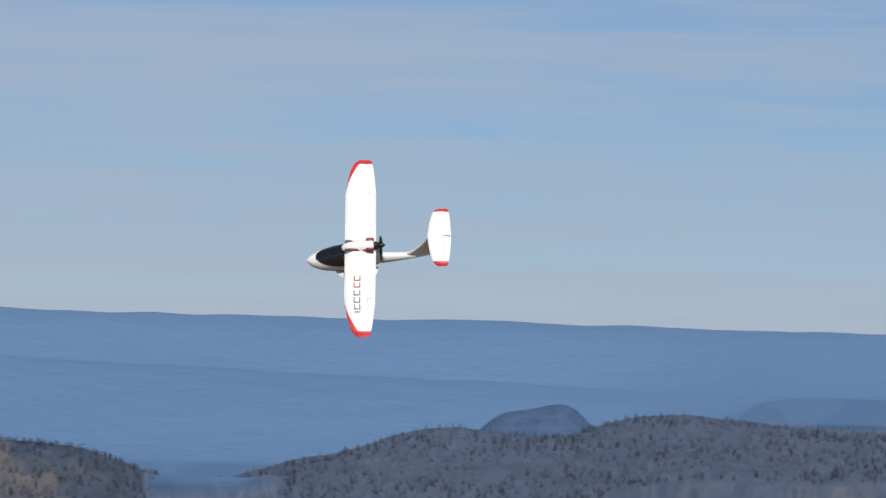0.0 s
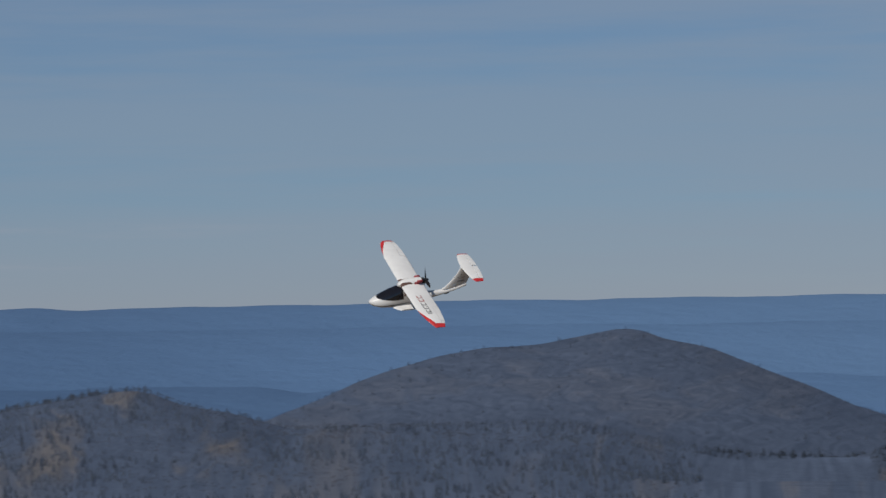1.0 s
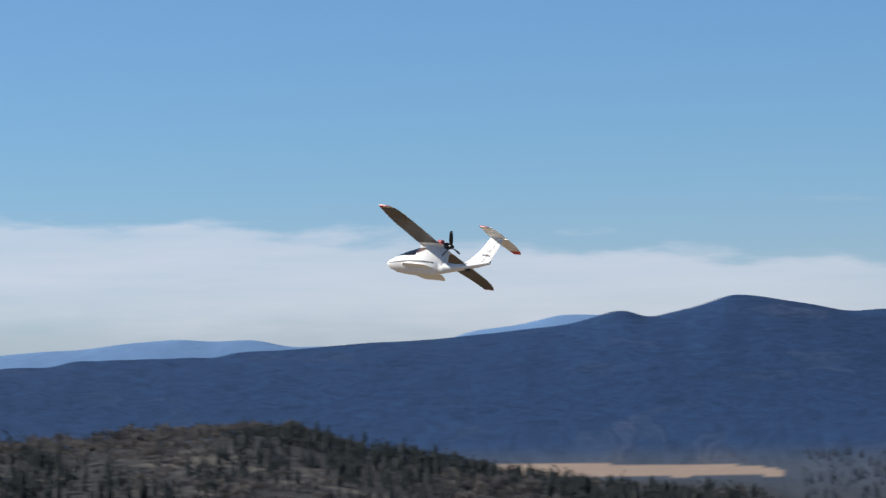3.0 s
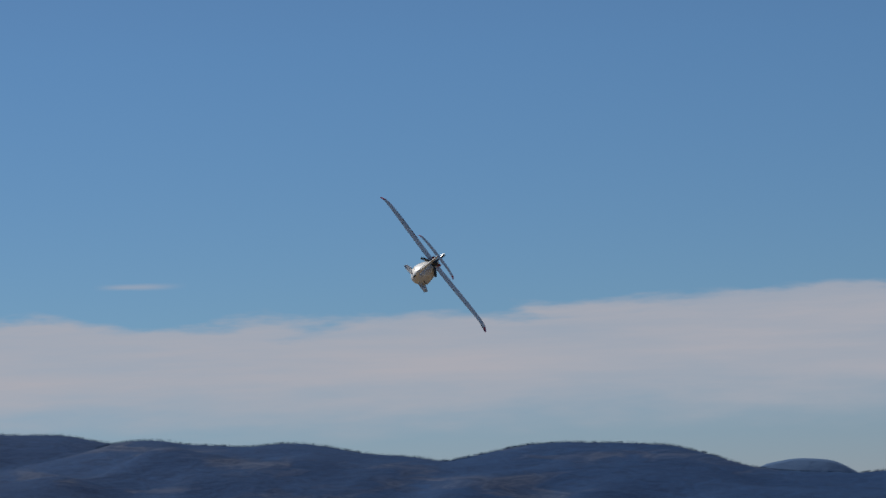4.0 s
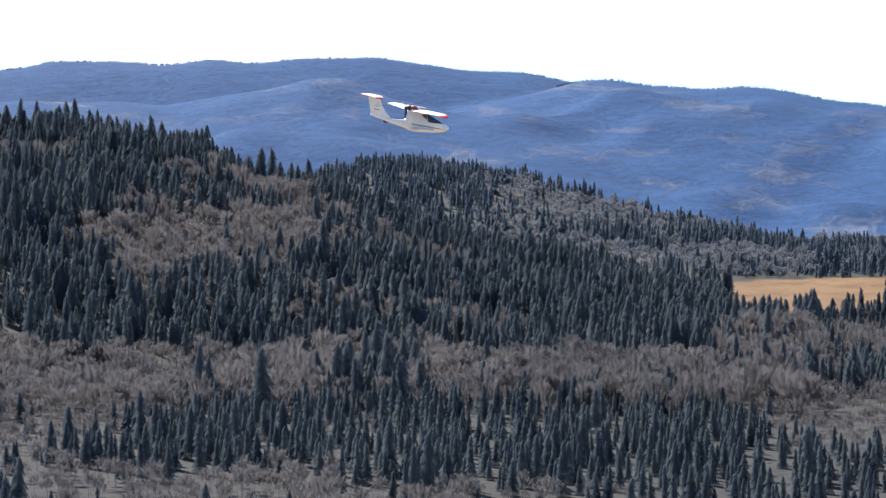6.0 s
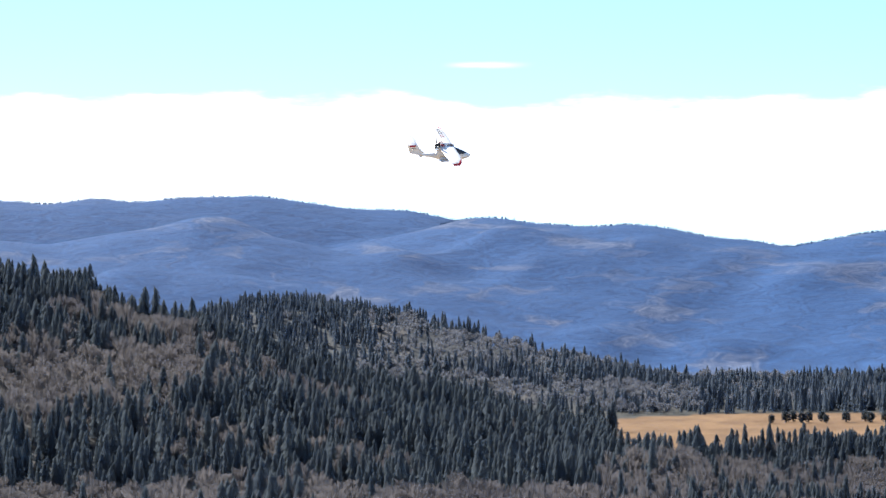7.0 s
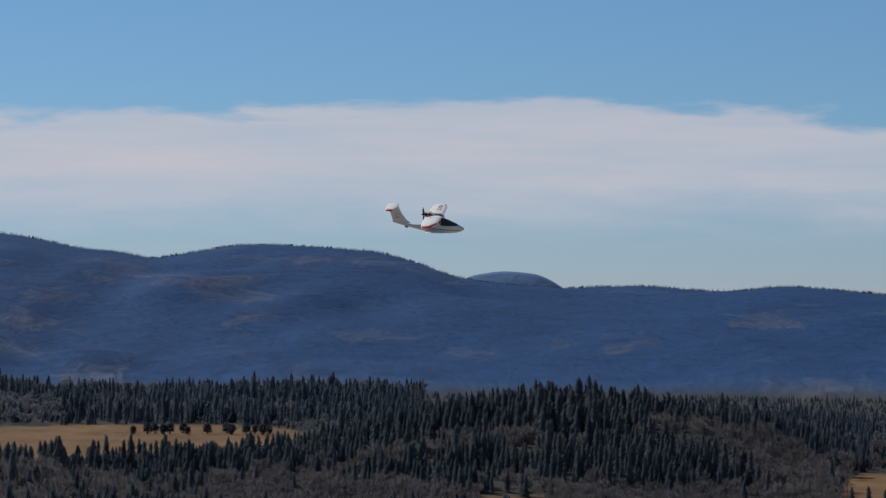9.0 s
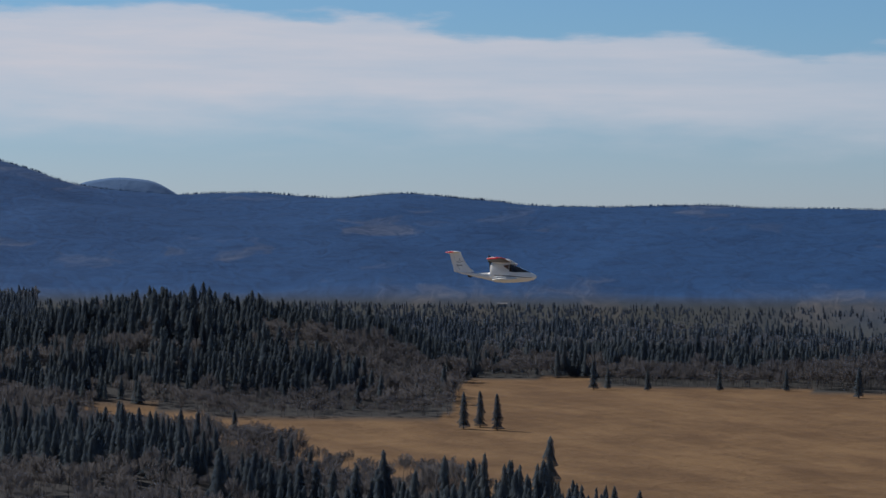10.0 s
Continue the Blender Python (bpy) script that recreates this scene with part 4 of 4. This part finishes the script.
def hull_station(x):
    """Half width, keel height, deck height of the fuselage at x behind the nose."""
    xs = (0.0, 0.012, 0.04, 0.10, 0.18, 0.27, 0.36, 0.43, 0.475, 0.492, 0.502, 0.60, 0.70, 0.80, 0.89)
    hw = (0.004, 0.022, 0.045, 0.070, 0.083, 0.085, 0.080, 0.064, 0.046, 0.038, 0.035, 0.029, 0.023, 0.019, 0.010)
    kz = (-0.004, -0.018, -0.034, -0.050, -0.057, -0.060, -0.058, -0.052, -0.040, -0.034, -0.030, -0.006, 0.018, 0.045, 0.072)
    dz = (0.004, 0.014, 0.030, 0.060, 0.100, 0.136, 0.152, 0.154, 0.154, 0.146, 0.054, 0.048, 0.054, 0.076, 0.100)
    return (np.interp(x, xs, hw), np.interp(x, xs, kz), np.interp(x, xs, dz))


def hull_ring(x, a0=-180.0, a1=180.0, k=24, proud=0.0, close=True):
    hw, kz, dz = hull_station(x)
    wl = kz + (dz - kz) * 0.38
    ring = []
    for i in range(k):
        a = radians(a0 + (a1 - a0) * i / (k if close else k - 1))
        s, c = math.sin(a), math.cos(a)
        hgt = (dz - wl) if c > 0 else (wl - kz)
        e = 0.85 if c > 0 else 0.95
        y = (hw + proud) * math.copysign(abs(s) ** e, s)
        z = wl + (hgt + proud) * math.copysign(abs(c) ** (1.1 if c > 0 else 1.25), c)
        ring.append((-x, y, z))
    return ring


def wing_plan(y):
    """Leading edge, trailing edge, height and thickness of the wing at span y."""
    ys = (0.0, 0.40, 0.52, 0.60, 0.64, 0.665)
    return (np.interp(y, ys, (-0.264, -0.266, -0.284, -0.304, -0.322, -0.346)), np.interp(y, ys, (-0.470, -0.468, -0.458, -0.448, -0.440, -0.430)),
            np.interp(y, ys, (0.154, 0.163, 0.167, 0.166, 0.160, 0.150)), np.interp(y, ys, (0.125, 0.12, 0.11, 0.10, 0.09, 0.07)))


def wing_piece(side, y0, y1, c0, c1, n=6, proud=0.0):
    rings = []
    for i in range(n):
        y = y0 + (y1 - y0) * i / (n - 1)
        lead, trail, z, th = wing_plan(y)
        a, b = (v(y) if callable(v) else v for v in (c0, c1))
        rings.append(foil(lead, trail, side * y, z, th, a, b, proud=proud))
    return shift(skin(rings))


def stab_piece(side, y0, y1, c0, c1, n=5, proud=0.0):
    rings = []
    for i in range(n):
        y = y0 + (y1 - y0) * i / (n - 1)
        ys = (0, 0.10, 0.17, 0.20, 0.215)
        rings.append(foil(np.interp(y, ys, (-0.812, -0.824, -0.840, -0.857, -0.880)), np.interp(y, ys, (-0.967, -0.962, -0.954, -0.948, -0.942)),
                          side * y, np.interp(y, ys, (0.272, 0.273, 0.270, 0.264, 0.256)), 0.09, c0, c1, proud=proud))
    return shift(skin(rings))


def box_on_wing(y0, y1, f0, f1, side=1, proud=0.0006):
    """A thin patch of paint film on the wing's upper skin."""
    bm = bmesh.new()
    grid = []
    for i in range(3):
        y = y0 + (y1 - y0) * i / 2
        lead, trail, z, th = wing_plan(abs(y))
        row = []
        for j in range(3):
            f = f0 + (f1 - f0) * j / 2
            chord = lead - trail
            t = 5 * th * (0.2969 * math.sqrt(f) - 0.126 * f - 0.3516 * f ** 2 + 0.2843 * f ** 3 - 0.1 * f ** 4) * chord
            camber = 0.025 * chord * (1 - (2 * f - 0.9) ** 2)
            row.append(bm.verts.new((lead - chord * f, side * y, z + camber + t + proud)))
        grid.append(row)
    for i in range(2):
        for j in range(2):
            bm.faces.new((grid[i][j], grid[i][j + 1], grid[i + 1][j + 1], grid[i + 1][j]))
    return bm


def seaplane():
    craft = new("model_seaplane")
    tagged(craft, "white foam model seaplane with red wing tips, in banked flight", "model airplane")
    stations = [0, 0.005, 0.012, 0.025, 0.04, 0.07, 0.10, 0.14, 0.18, 0.22, 0.27, 0.315, 0.36, 0.40, 0.43, 0.46, 0.475, 0.492, 0.502, 0.53, 0.60, 0.65, 0.70, 0.80, 0.89]
    hull = part("hull", shift(skin([hull_ring(x) for x in stations])), WHITE, craft)
    # smoked canopy, proud of the deck
    cab = []
    for i in range(16):
        u = 0.01 + 0.99 * (i / 15) ** 1.6
        cab.append(hull_ring(0.062 + 0.222 * u, -70 * (1 - (1 - u) ** 2) ** 0.5, 70 * (1 - (1 - u) ** 2) ** 0.5, 15, 0.002, False))
    part("canopy", shift(skin(cab, False, False)), GLASS, craft, "smoked dark canopy")
    for side in (1, -1):
        pane = [hull_ring(0.290 + 0.06 * i / 4, side * (24 + 4 * i), side * (62 - 5 * i), 7, 0.0022, False) for i in range(5)]
        part("rear_window", shift(skin(pane, False, False)), TINT, craft, "brown tinted rear side window")
        trim = [hull_ring(0.03 + 0.42 * i / 11, side * 96, side * 104, 3, 0.0018, False) for i in range(12)]
        part("waterline_stripe", shift(skin(trim, False, False)), GREY, craft, "thin grey stripe")
        # sponson at the waterline
        rings = []
        for i in range(6):
            f = i / 5
            rings.append(foil(-0.185 - 0.07 * f ** 2, -0.475 + 0.03 * f ** 2, side * (0.05 + 0.082 * f), -0.024 - 0.008 * f, 0.10 * (1 - 0.3 * f), 0, 1))
        part("sponson", shift(skin(rings)), WHITE, craft)
        # wing halves, split along the aileron hinge
        wing = part("wing", wing_piece(side, 0.0, 0.394, 0.0, 1.0, 4), WHITE, craft)
        part("root_glazing", wing_piece(side, 0.0, 0.052, 0.0, lambda y: 0.03 + 0.34 * math.sqrt(max(0.0, 1 - (y / 0.0525) ** 2)), 9, 0.0015), TINT, wing, "brown tinted root glazing")
        part("outer_panel", wing_piece(side, 0.3945, 0.63, 0.0, 0.748, 9), WHITE, wing)
        part("aileron", wing_piece(side, 0.397, 0.60, 0.753, 1.0, 7), WHITE, wing)
        part("tip_rear", wing_piece(side, 0.601, 0.63, 0.74, 1.0, 3), WHITE, wing)
        part("wing_tip", wing_piece(side, 0.631, 0.668, 0.0, 1.0, 6), RED, wing, "red wing tip")
        part("leading_edge", wing_piece(side, 0.43, 0.634, 0.0, lambda y: 0.01 + 0.30 * ((y - 0.43) / 0.2) ** 1.8, 9, 0.0012), RED, wing, "red leading edge flash")
        # dark film under the wing
        under = []
        for i in range(8):
            y = 0.09 + (0.522 if side > 0 else 0.572) * i / 7
            lead, trail, z, th = wing_plan(y)
            ring = foil(lead, trail, side * y, z, th, 0.03, 0.99, proud=0.0012)
            under.append(ring[9:])
        part("wing_underside", shift(skin(under, False, False)), TAUPE, wing, "dark taupe underside")
        # tail surfaces
        tail = part("stabilizer", stab_piece(side, 0.0, 0.186, 0.0, 0.66), WHITE, craft)
        part("elevator", stab_piece(side, 0.006, 0.184, 0.675, 1.0), WHITE, tail)
        part("stabilizer_tip", stab_piece(side, 0.187, 0.215, 0.0, 1.0), RED, tail, "red tip")
        # emblem shape on the fin
        bm = bmesh.new()
        for dx, dz, turn in ((0, 0.022, 0), (-0.016, -0.006, 120), (0.016, -0.006, 240)):
            q = pose(-0.825 + dx, side * 0.0125, 0.175 + dz, 0, turn, 0)
            bm.faces.new([bm.verts.new(q @ Vector(p)) for p in ((-0.0028, 0, -0.018), (0.0028, 0, -0.018), (0.001, 0, 0.016), (-0.001, 0, 0.016))])
        part("emblem", shift(bm), GREY, craft, "grey three-bladed emblem shape")
        bm = bmesh.new()
        bm.faces.new([bm.verts.new(p) for p in ((-0.80, side * 0.013, 0.130), (-0.862, side * 0.0125, 0.134), (-0.862, side * 0.0125, 0.142), (-0.80, side * 0.013, 0.138))])
        part("fin_marking", shift(bm), GREY, craft)
    # fin and rudder
    zs, leads, trails = (0.060, 0.10, 0.16, 0.22, 0.272), (-0.665, -0.715, -0.762, -0.795, -0.815), (-0.885, -0.890, -0.910, -0.925, -0.935)

    def fin_piece(c0, c1, z0):
        rings = []
        for i in range(7):
            z = z0 + (0.272 - z0) * i / 6
            rings.append(foil(np.interp(z, zs, leads), np.interp(z, zs, trails), 0, z, 0.11, c0, c1, upright=True))
        return shift(skin(rings))

    part("fin", fin_piece(0, 0.68, 0.060), WHITE, craft)
    part("rudder", fin_piece(0.695, 1.0, 0.085), WHITE, craft)
    # water rudder under the boom end
    bm = bmesh.new()
    bmesh.ops.create_cube(bm, size=1, matrix=pose(-0.72, 0, 0.016, 0, 12, 0) @ Matrix.Diagonal((0.045, 0.012, 0.022, 1)))
    bmesh.ops.bevel(bm, geom=bm.edges[:], offset=0.004, segments=2, affect="EDGES")
    part("water_rudder", shift(bm), BLACK, craft, "black water rudder")
    # engine pod
    spine = ((0.245, 0.012, 0.148), (0.262, 0.026, 0.152), (0.29, 0.034, 0.156), (0.33, 0.038, 0.159), (0.37, 0.038, 0.162), (0.41, 0.037, 0.166), (0.44, 0.034, 0.170), (0.456, 0.028, 0.173))

    def spine_ring(x, a0=-180.0, a1=180.0, k=18, proud=0.0, close=True):
        r_ = np.interp(x, [p[0] for p in spine], [p[1] for p in spine]) + proud
        z = np.interp(x, [p[0] for p in spine], [p[2] for p in spine])
        turns = [radians(a0 + (a1 - a0) * i / (k if close else k - 1)) for i in range(k)]
        return [(-x, r_ * 1.1 * math.sin(a), z + r_ * 0.95 * math.cos(a)) for a in turns]

    part("engine_pod", shift(skin([spine_ring(p[0]) for p in spine])), WHITE, craft)
    for side in (1, -1):
        pane = []
        for i in range(9):
            u = i / 8
            half = 34 * math.sqrt(max(0.02, 1 - (2 * u - 1) ** 4))
            pane.append(spine_ring(0.258 + 0.105 * u, side * (66 - half * (1 - 0.35 * u)), side * (66 + half), 7, 0.0012, False))
        part("spine_window", shift(skin(pane, False, False)), TINT, craft, "brown tinted side window")
        vent = [spine_ring(0.385 + 0.06 * i / 4, side * (58 - 3 * i), side * 100, 5, 0.0014, False) for i in range(5)]
        part("spine_vent", shift(skin(vent, False, False)), DARKRED, craft, "dark red cowl side")
    drum = []
    for x, r_ in ((0.452, 0.020), (0.454, 0.026), (0.470, 0.027), (0.474, 0.023), (0.482, 0.024), (0.490, 0.015)):
        drum.append([(-x, r_ * math.sin(2 * math.pi * i / 16), 0.174 + r_ * math.cos(2 * math.pi * i / 16)) for i in range(16)])
    part("motor", shift(skin(drum)), BLACK, craft, "black electric motor")
    for side in (1, -1):
        bm = bmesh.new()
        bmesh.ops.create_cube(bm, size=1, matrix=pose(-0.432, side * 0.034, 0.187, side * -35, 0, 0) @ Matrix.Diagonal((0.052, 0.018, 0.032, 1)))
        bmesh.ops.bevel(bm, geom=bm.edges[:], offset=0.004, segments=2, affect="EDGES")
        part("cowl_intake", shift(bm), DARKRED, craft, "red cowl intake")
    # lettering reduced to plain blocks along the left wing
    letters = ((0.225, 0.265, DARKRED), (0.275, 0.315, DARKRED), (0.335, 0.375, GREY), (0.385, 0.430, GREY), (0.440, 0.480, GREY), (0.492, 0.502, GREY))
    for y0, y1, mat in letters:
        bm = bmesh.new()
        pieces = [(y0, y1, 0.30, 0.338), (y0, y1, 0.482, 0.52), (y1 - 0.009, y1, 0.30, 0.52)]
        for k, (a, b, f0, f1) in enumerate(pieces):
            tmp = box_on_wing(a, b, f0, f1, 1, 0.0011 + 0.0003 * k)
            me = bpy.data.meshes.new("film")
            tmp.to_mesh(me)
            tmp.free()
            bm.from_mesh(me)
            bpy.data.meshes.remove(me)
        part("wing_marking", shift(bm), mat, craft, "plain block marking")
    # pusher propeller
    prop = new("propeller")
    prop.parent = craft
    prop.location = Vector((-0.502, 0, 0.174)) + REST
    hub = []
    for x, r_ in ((0.012, 0.014), (0.0, 0.018), (-0.012, 0.016), (-0.026, 0.006), (-0.030, 0.001)):
        hub.append([(x, r_ * math.sin(2 * math.pi * i / 12), r_ * math.cos(2 * math.pi * i / 12)) for i in range(12)])
    part("spinner", skin(hub), BLACK, prop)
    for turn in (0, 120, 240):
        rings = []
        for i in range(7):
            f = i / 6
            rad, chord, tw = 0.012 + 0.098 * f, 0.013 + 0.016 * math.sin(math.pi * (0.15 + 0.75 * f)), radians(62 - 42 * f)
            ring = []
            for u, v in ((-.5, 0), (-.2, .07), (.2, .06), (.5, 0), (.2, -.04), (-.2, -.04)):
                ring.append(Matrix.Rotation(radians(turn), 3, "X") @ Vector((chord * (u * math.sin(tw) + v * math.cos(tw)), chord * (u * math.cos(tw) - v * math.sin(tw)), rad)))
            rings.append(ring)
        part("blade", skin(rings), BLACK, prop)
    return craft, prop


craft, propeller = seaplane()

# seconds, place and turn of the seaplane
FLIGHT = (
    (0.0, 12.245, -16.718, 75.447, -61.68, 3.04, 32.64),
    (0.1, 13.193, -16.298, 75.519, -60.49, 2.48, 38.79),
    (0.2, 14.195, -15.897, 75.572, -58.80, 2.10, 44.69),
    (0.3, 15.424, -15.638, 75.574, -55.29, 2.31, 49.79),
    (0.4, 16.809, -15.422, 75.537, -50.63, 2.82, 54.47),
    (0.5, 18.175, -15.143, 75.480, -46.23, 3.32, 59.38),
    (0.6, 19.454, -14.806, 75.406, -42.40, 3.74, 64.84),
    (0.7, 20.704, -14.378, 75.324, -39.09, 4.03, 70.28),
    (0.8, 21.921, -13.788, 75.255, -37.22, 4.21, 75.42),
    (0.9, 23.086, -13.063, 75.189, -36.17, 4.40, 80.25),
    (1.0, 24.157, -12.220, 75.112, -34.52, 4.49, 84.41),
    (1.1, 25.113, -11.282, 75.017, -31.81, 4.49, 87.60),
    (1.2, 25.957, -10.235, 74.925, -28.47, 4.37, 90.45),
    (1.3, 26.662, -9.059, 74.846, -23.84, 3.85, 93.47),
    (1.4, 27.226, -7.783, 74.779, -18.58, 3.08, 96.46),
    (1.5, 27.669, -6.431, 74.722, -14.64, 2.42, 99.45),
    (1.6, 28.045, -5.037, 74.673, -13.14, 2.12, 102.68),
    (1.7, 28.181, -3.554, 74.636, -11.99, 1.79, 105.58),
    (1.8, 27.793, -1.993, 74.613, -10.18, 1.25, 107.47),
    (1.9, 27.034, -0.420, 74.606, -7.73, 0.60, 108.63),
    (2.0, 26.226, 1.178, 74.621, -3.24, -0.09, 109.30),
    (2.1, 25.467, 2.830, 74.658, 4.83, -0.61, 109.40),
    (2.2, 24.621, 4.495, 74.711, 12.89, -0.62, 109.02),
    (2.3, 23.649, 6.142, 74.779, 17.29, 0.05, 108.59),
    (2.4, 22.566, 7.763, 74.862, 19.60, 0.86, 107.91),
    (2.5, 21.415, 9.360, 74.955, 21.58, 0.90, 106.39),
    (2.6, 20.201, 10.956, 75.054, 24.26, -0.23, 103.30),
    (2.7, 18.895, 12.487, 75.163, 26.47, -1.54, 100.24),
    (2.8, 17.480, 13.904, 75.293, 26.59, -2.83, 98.92),
    (2.9, 15.984, 15.214, 75.438, 25.61, -4.56, 98.59),
    (3.0, 14.479, 16.397, 75.584, 25.61, -6.30, 98.35),
    (3.1, 12.982, 17.471, 75.730, 27.37, -7.62, 97.92),
    (3.2, 11.507, 18.438, 75.874, 29.68, -8.67, 97.33),
    (3.3, 10.096, 19.316, 76.008, 32.15, -9.56, 96.27),
    (3.4, 8.736, 20.143, 76.140, 35.01, -10.27, 94.76),
    (3.5, 7.425, 20.928, 76.268, 38.21, -10.67, 92.83),
    (3.6, 6.163, 21.679, 76.390, 41.64, -10.63, 90.53),
    (3.7, 4.952, 22.401, 76.503, 45.16, -10.08, 87.93),
    (3.8, 3.796, 23.101, 76.604, 48.62, -8.96, 85.10),
    (3.9, 2.701, 23.782, 76.690, 51.85, -7.26, 82.11),
    (4.0, 1.677, 24.448, 76.756, 54.69, -5.03, 79.01),
    (4.1, 0.733, 25.102, 76.801, 57.00, -2.33, 75.79),
    (4.2, -0.117, 25.747, 76.819, 58.69, 0.74, 72.43),
    (4.3, -0.860, 26.384, 76.804, 59.65, 4.09, 68.84),
    (4.4, -1.472, 27.030, 76.759, 60.43, 7.79, 64.80),
    (4.5, -2.017, 27.722, 76.679, 59.66, 11.27, 60.50),
    (4.6, -2.551, 28.548, 76.546, 55.77, 13.63, 55.98),
    (4.7, -3.003, 29.441, 76.362, 49.55, 14.91, 51.13),
    (4.8, -3.282, 30.197, 76.141, 41.61, 15.29, 46.15),
    (4.9, -3.392, 30.741, 75.878, 31.36, 14.81, 40.96),
    (5.0, -3.461, 31.144, 75.606, 21.00, 12.74, 36.99),
    (5.1, -3.478, 31.389, 75.366, 12.80, 8.98, 35.78),
    (5.2, -3.446, 31.580, 75.160, 5.96, 5.06, 35.90),
    (5.3, -3.407, 31.723, 75.011, 0.96, 2.45, 35.77),
    (5.4, -3.334, 31.723, 74.926, -2.09, 1.01, 35.29),
    (5.5, -3.235, 31.641, 74.899, -3.44, 0.51, 34.45),
    (5.6, -3.122, 31.537, 74.919, -3.36, 0.69, 33.34),
    (5.7, -3.002, 31.472, 74.978, -2.07, 1.38, 32.13),
    (5.8, -2.885, 31.505, 75.068, 0.19, 2.37, 30.99),
    (5.9, -2.777, 31.695, 75.181, 3.23, 3.44, 30.12),
    (6.0, -2.684, 32.103, 75.311, 6.87, 4.33, 29.70),
    (6.1, -2.614, 32.788, 75.453, 10.89, 4.75, 29.87),
    (6.2, -2.569, 33.810, 75.602, 15.10, 4.38, 30.69),
    (6.3, -2.556, 35.230, 75.755, 19.24, 2.88, 32.20),
    (6.4, -2.579, 37.112, 75.931, 23.91, 0.15, 34.68),
    (6.5, -2.576, 38.983, 76.121, 28.04, -2.59, 36.31),
    (6.6, -2.494, 40.481, 76.296, 29.50, -3.91, 34.96),
    (6.7, -2.347, 41.730, 76.460, 28.81, -4.06, 31.25),
    (6.8, -2.145, 42.711, 76.611, 27.23, -3.64, 26.36),
    (6.9, -1.901, 43.407, 76.744, 26.06, -3.14, 21.46),
    (7.0, -1.630, 43.799, 76.858, 26.66, -2.77, 17.72),
    (7.1, -1.332, 43.718, 76.947, 30.19, -2.35, 15.42),
    (7.2, -1.010, 43.175, 77.008, 35.72, -1.65, 13.81),
    (7.3, -0.679, 42.424, 77.045, 41.57, -0.74, 12.56),
    (7.4, -0.345, 41.716, 77.063, 46.03, 0.31, 11.26),
    (7.5, -0.006, 41.304, 77.069, 47.40, 1.45, 9.42),
    (7.6, 0.347, 41.275, 77.067, 44.40, 2.81, 6.50),
    (7.7, 0.719, 41.461, 77.053, 38.05, 4.13, 2.64),
    (7.8, 1.111, 41.729, 77.023, 30.28, 4.88, -1.54),
    (7.9, 1.520, 41.947, 76.974, 23.17, 4.89, -5.18),
    (8.0, 1.935, 41.982, 76.902, 18.76, 4.41, -7.44),
    (8.1, 2.348, 41.798, 76.797, 17.71, 3.54, -7.74),
    (8.2, 2.761, 41.483, 76.661, 18.66, 2.30, -6.60),
    (8.3, 3.173, 41.091, 76.514, 20.49, 0.89, -4.97),
    (8.4, 3.587, 40.674, 76.373, 22.12, -0.39, -3.77),
    (8.5, 4.008, 40.287, 76.256, 22.56, -1.12, -3.83),
    (8.6, 4.439, 39.934, 76.173, 21.49, -1.07, -5.52),
    (8.7, 4.875, 39.580, 76.112, 19.59, -0.55, -8.27),
    (8.8, 5.314, 39.215, 76.056, 17.35, 0.09, -11.54),
    (8.9, 5.752, 38.833, 75.988, 15.31, 0.58, -14.71),
    (9.0, 6.186, 38.422, 75.893, 14.02, 0.74, -17.17),
    (9.1, 6.615, 38.003, 75.768, 13.98, 0.59, -18.80),
    (9.2, 7.041, 37.581, 75.625, 14.84, 0.30, -20.01),
    (9.3, 7.462, 37.127, 75.469, 15.86, -0.05, -20.95),
    (9.4, 7.876, 36.613, 75.306, 16.27, -0.41, -21.78),
    (9.5, 8.280, 36.013, 75.141, 15.34, -0.71, -22.62),
    (9.6, 8.668, 35.301, 74.973, 12.72, -0.96, -23.44),
    (9.7, 9.037, 34.496, 74.800, 8.90, -1.18, -24.15),
    (9.8, 9.381, 33.637, 74.627, 4.38, -1.38, -24.76),
    (9.9, 9.700, 32.762, 74.461, -0.30, -1.56, -25.35),
    (10.0, 9.995, 31.911, 74.304, -4.63, -1.74, -25.95),
)


def motions():
    walk(craft, [(row[0], pose(*row[1:])) for row in FLIGHT])
    at = propeller.location.copy()
    walk(propeller, [(i / FPS, pose(at.x, at.y, at.z, (i * 77) % 360)) for i in range(int(10 * FPS) + 1)])


motions()
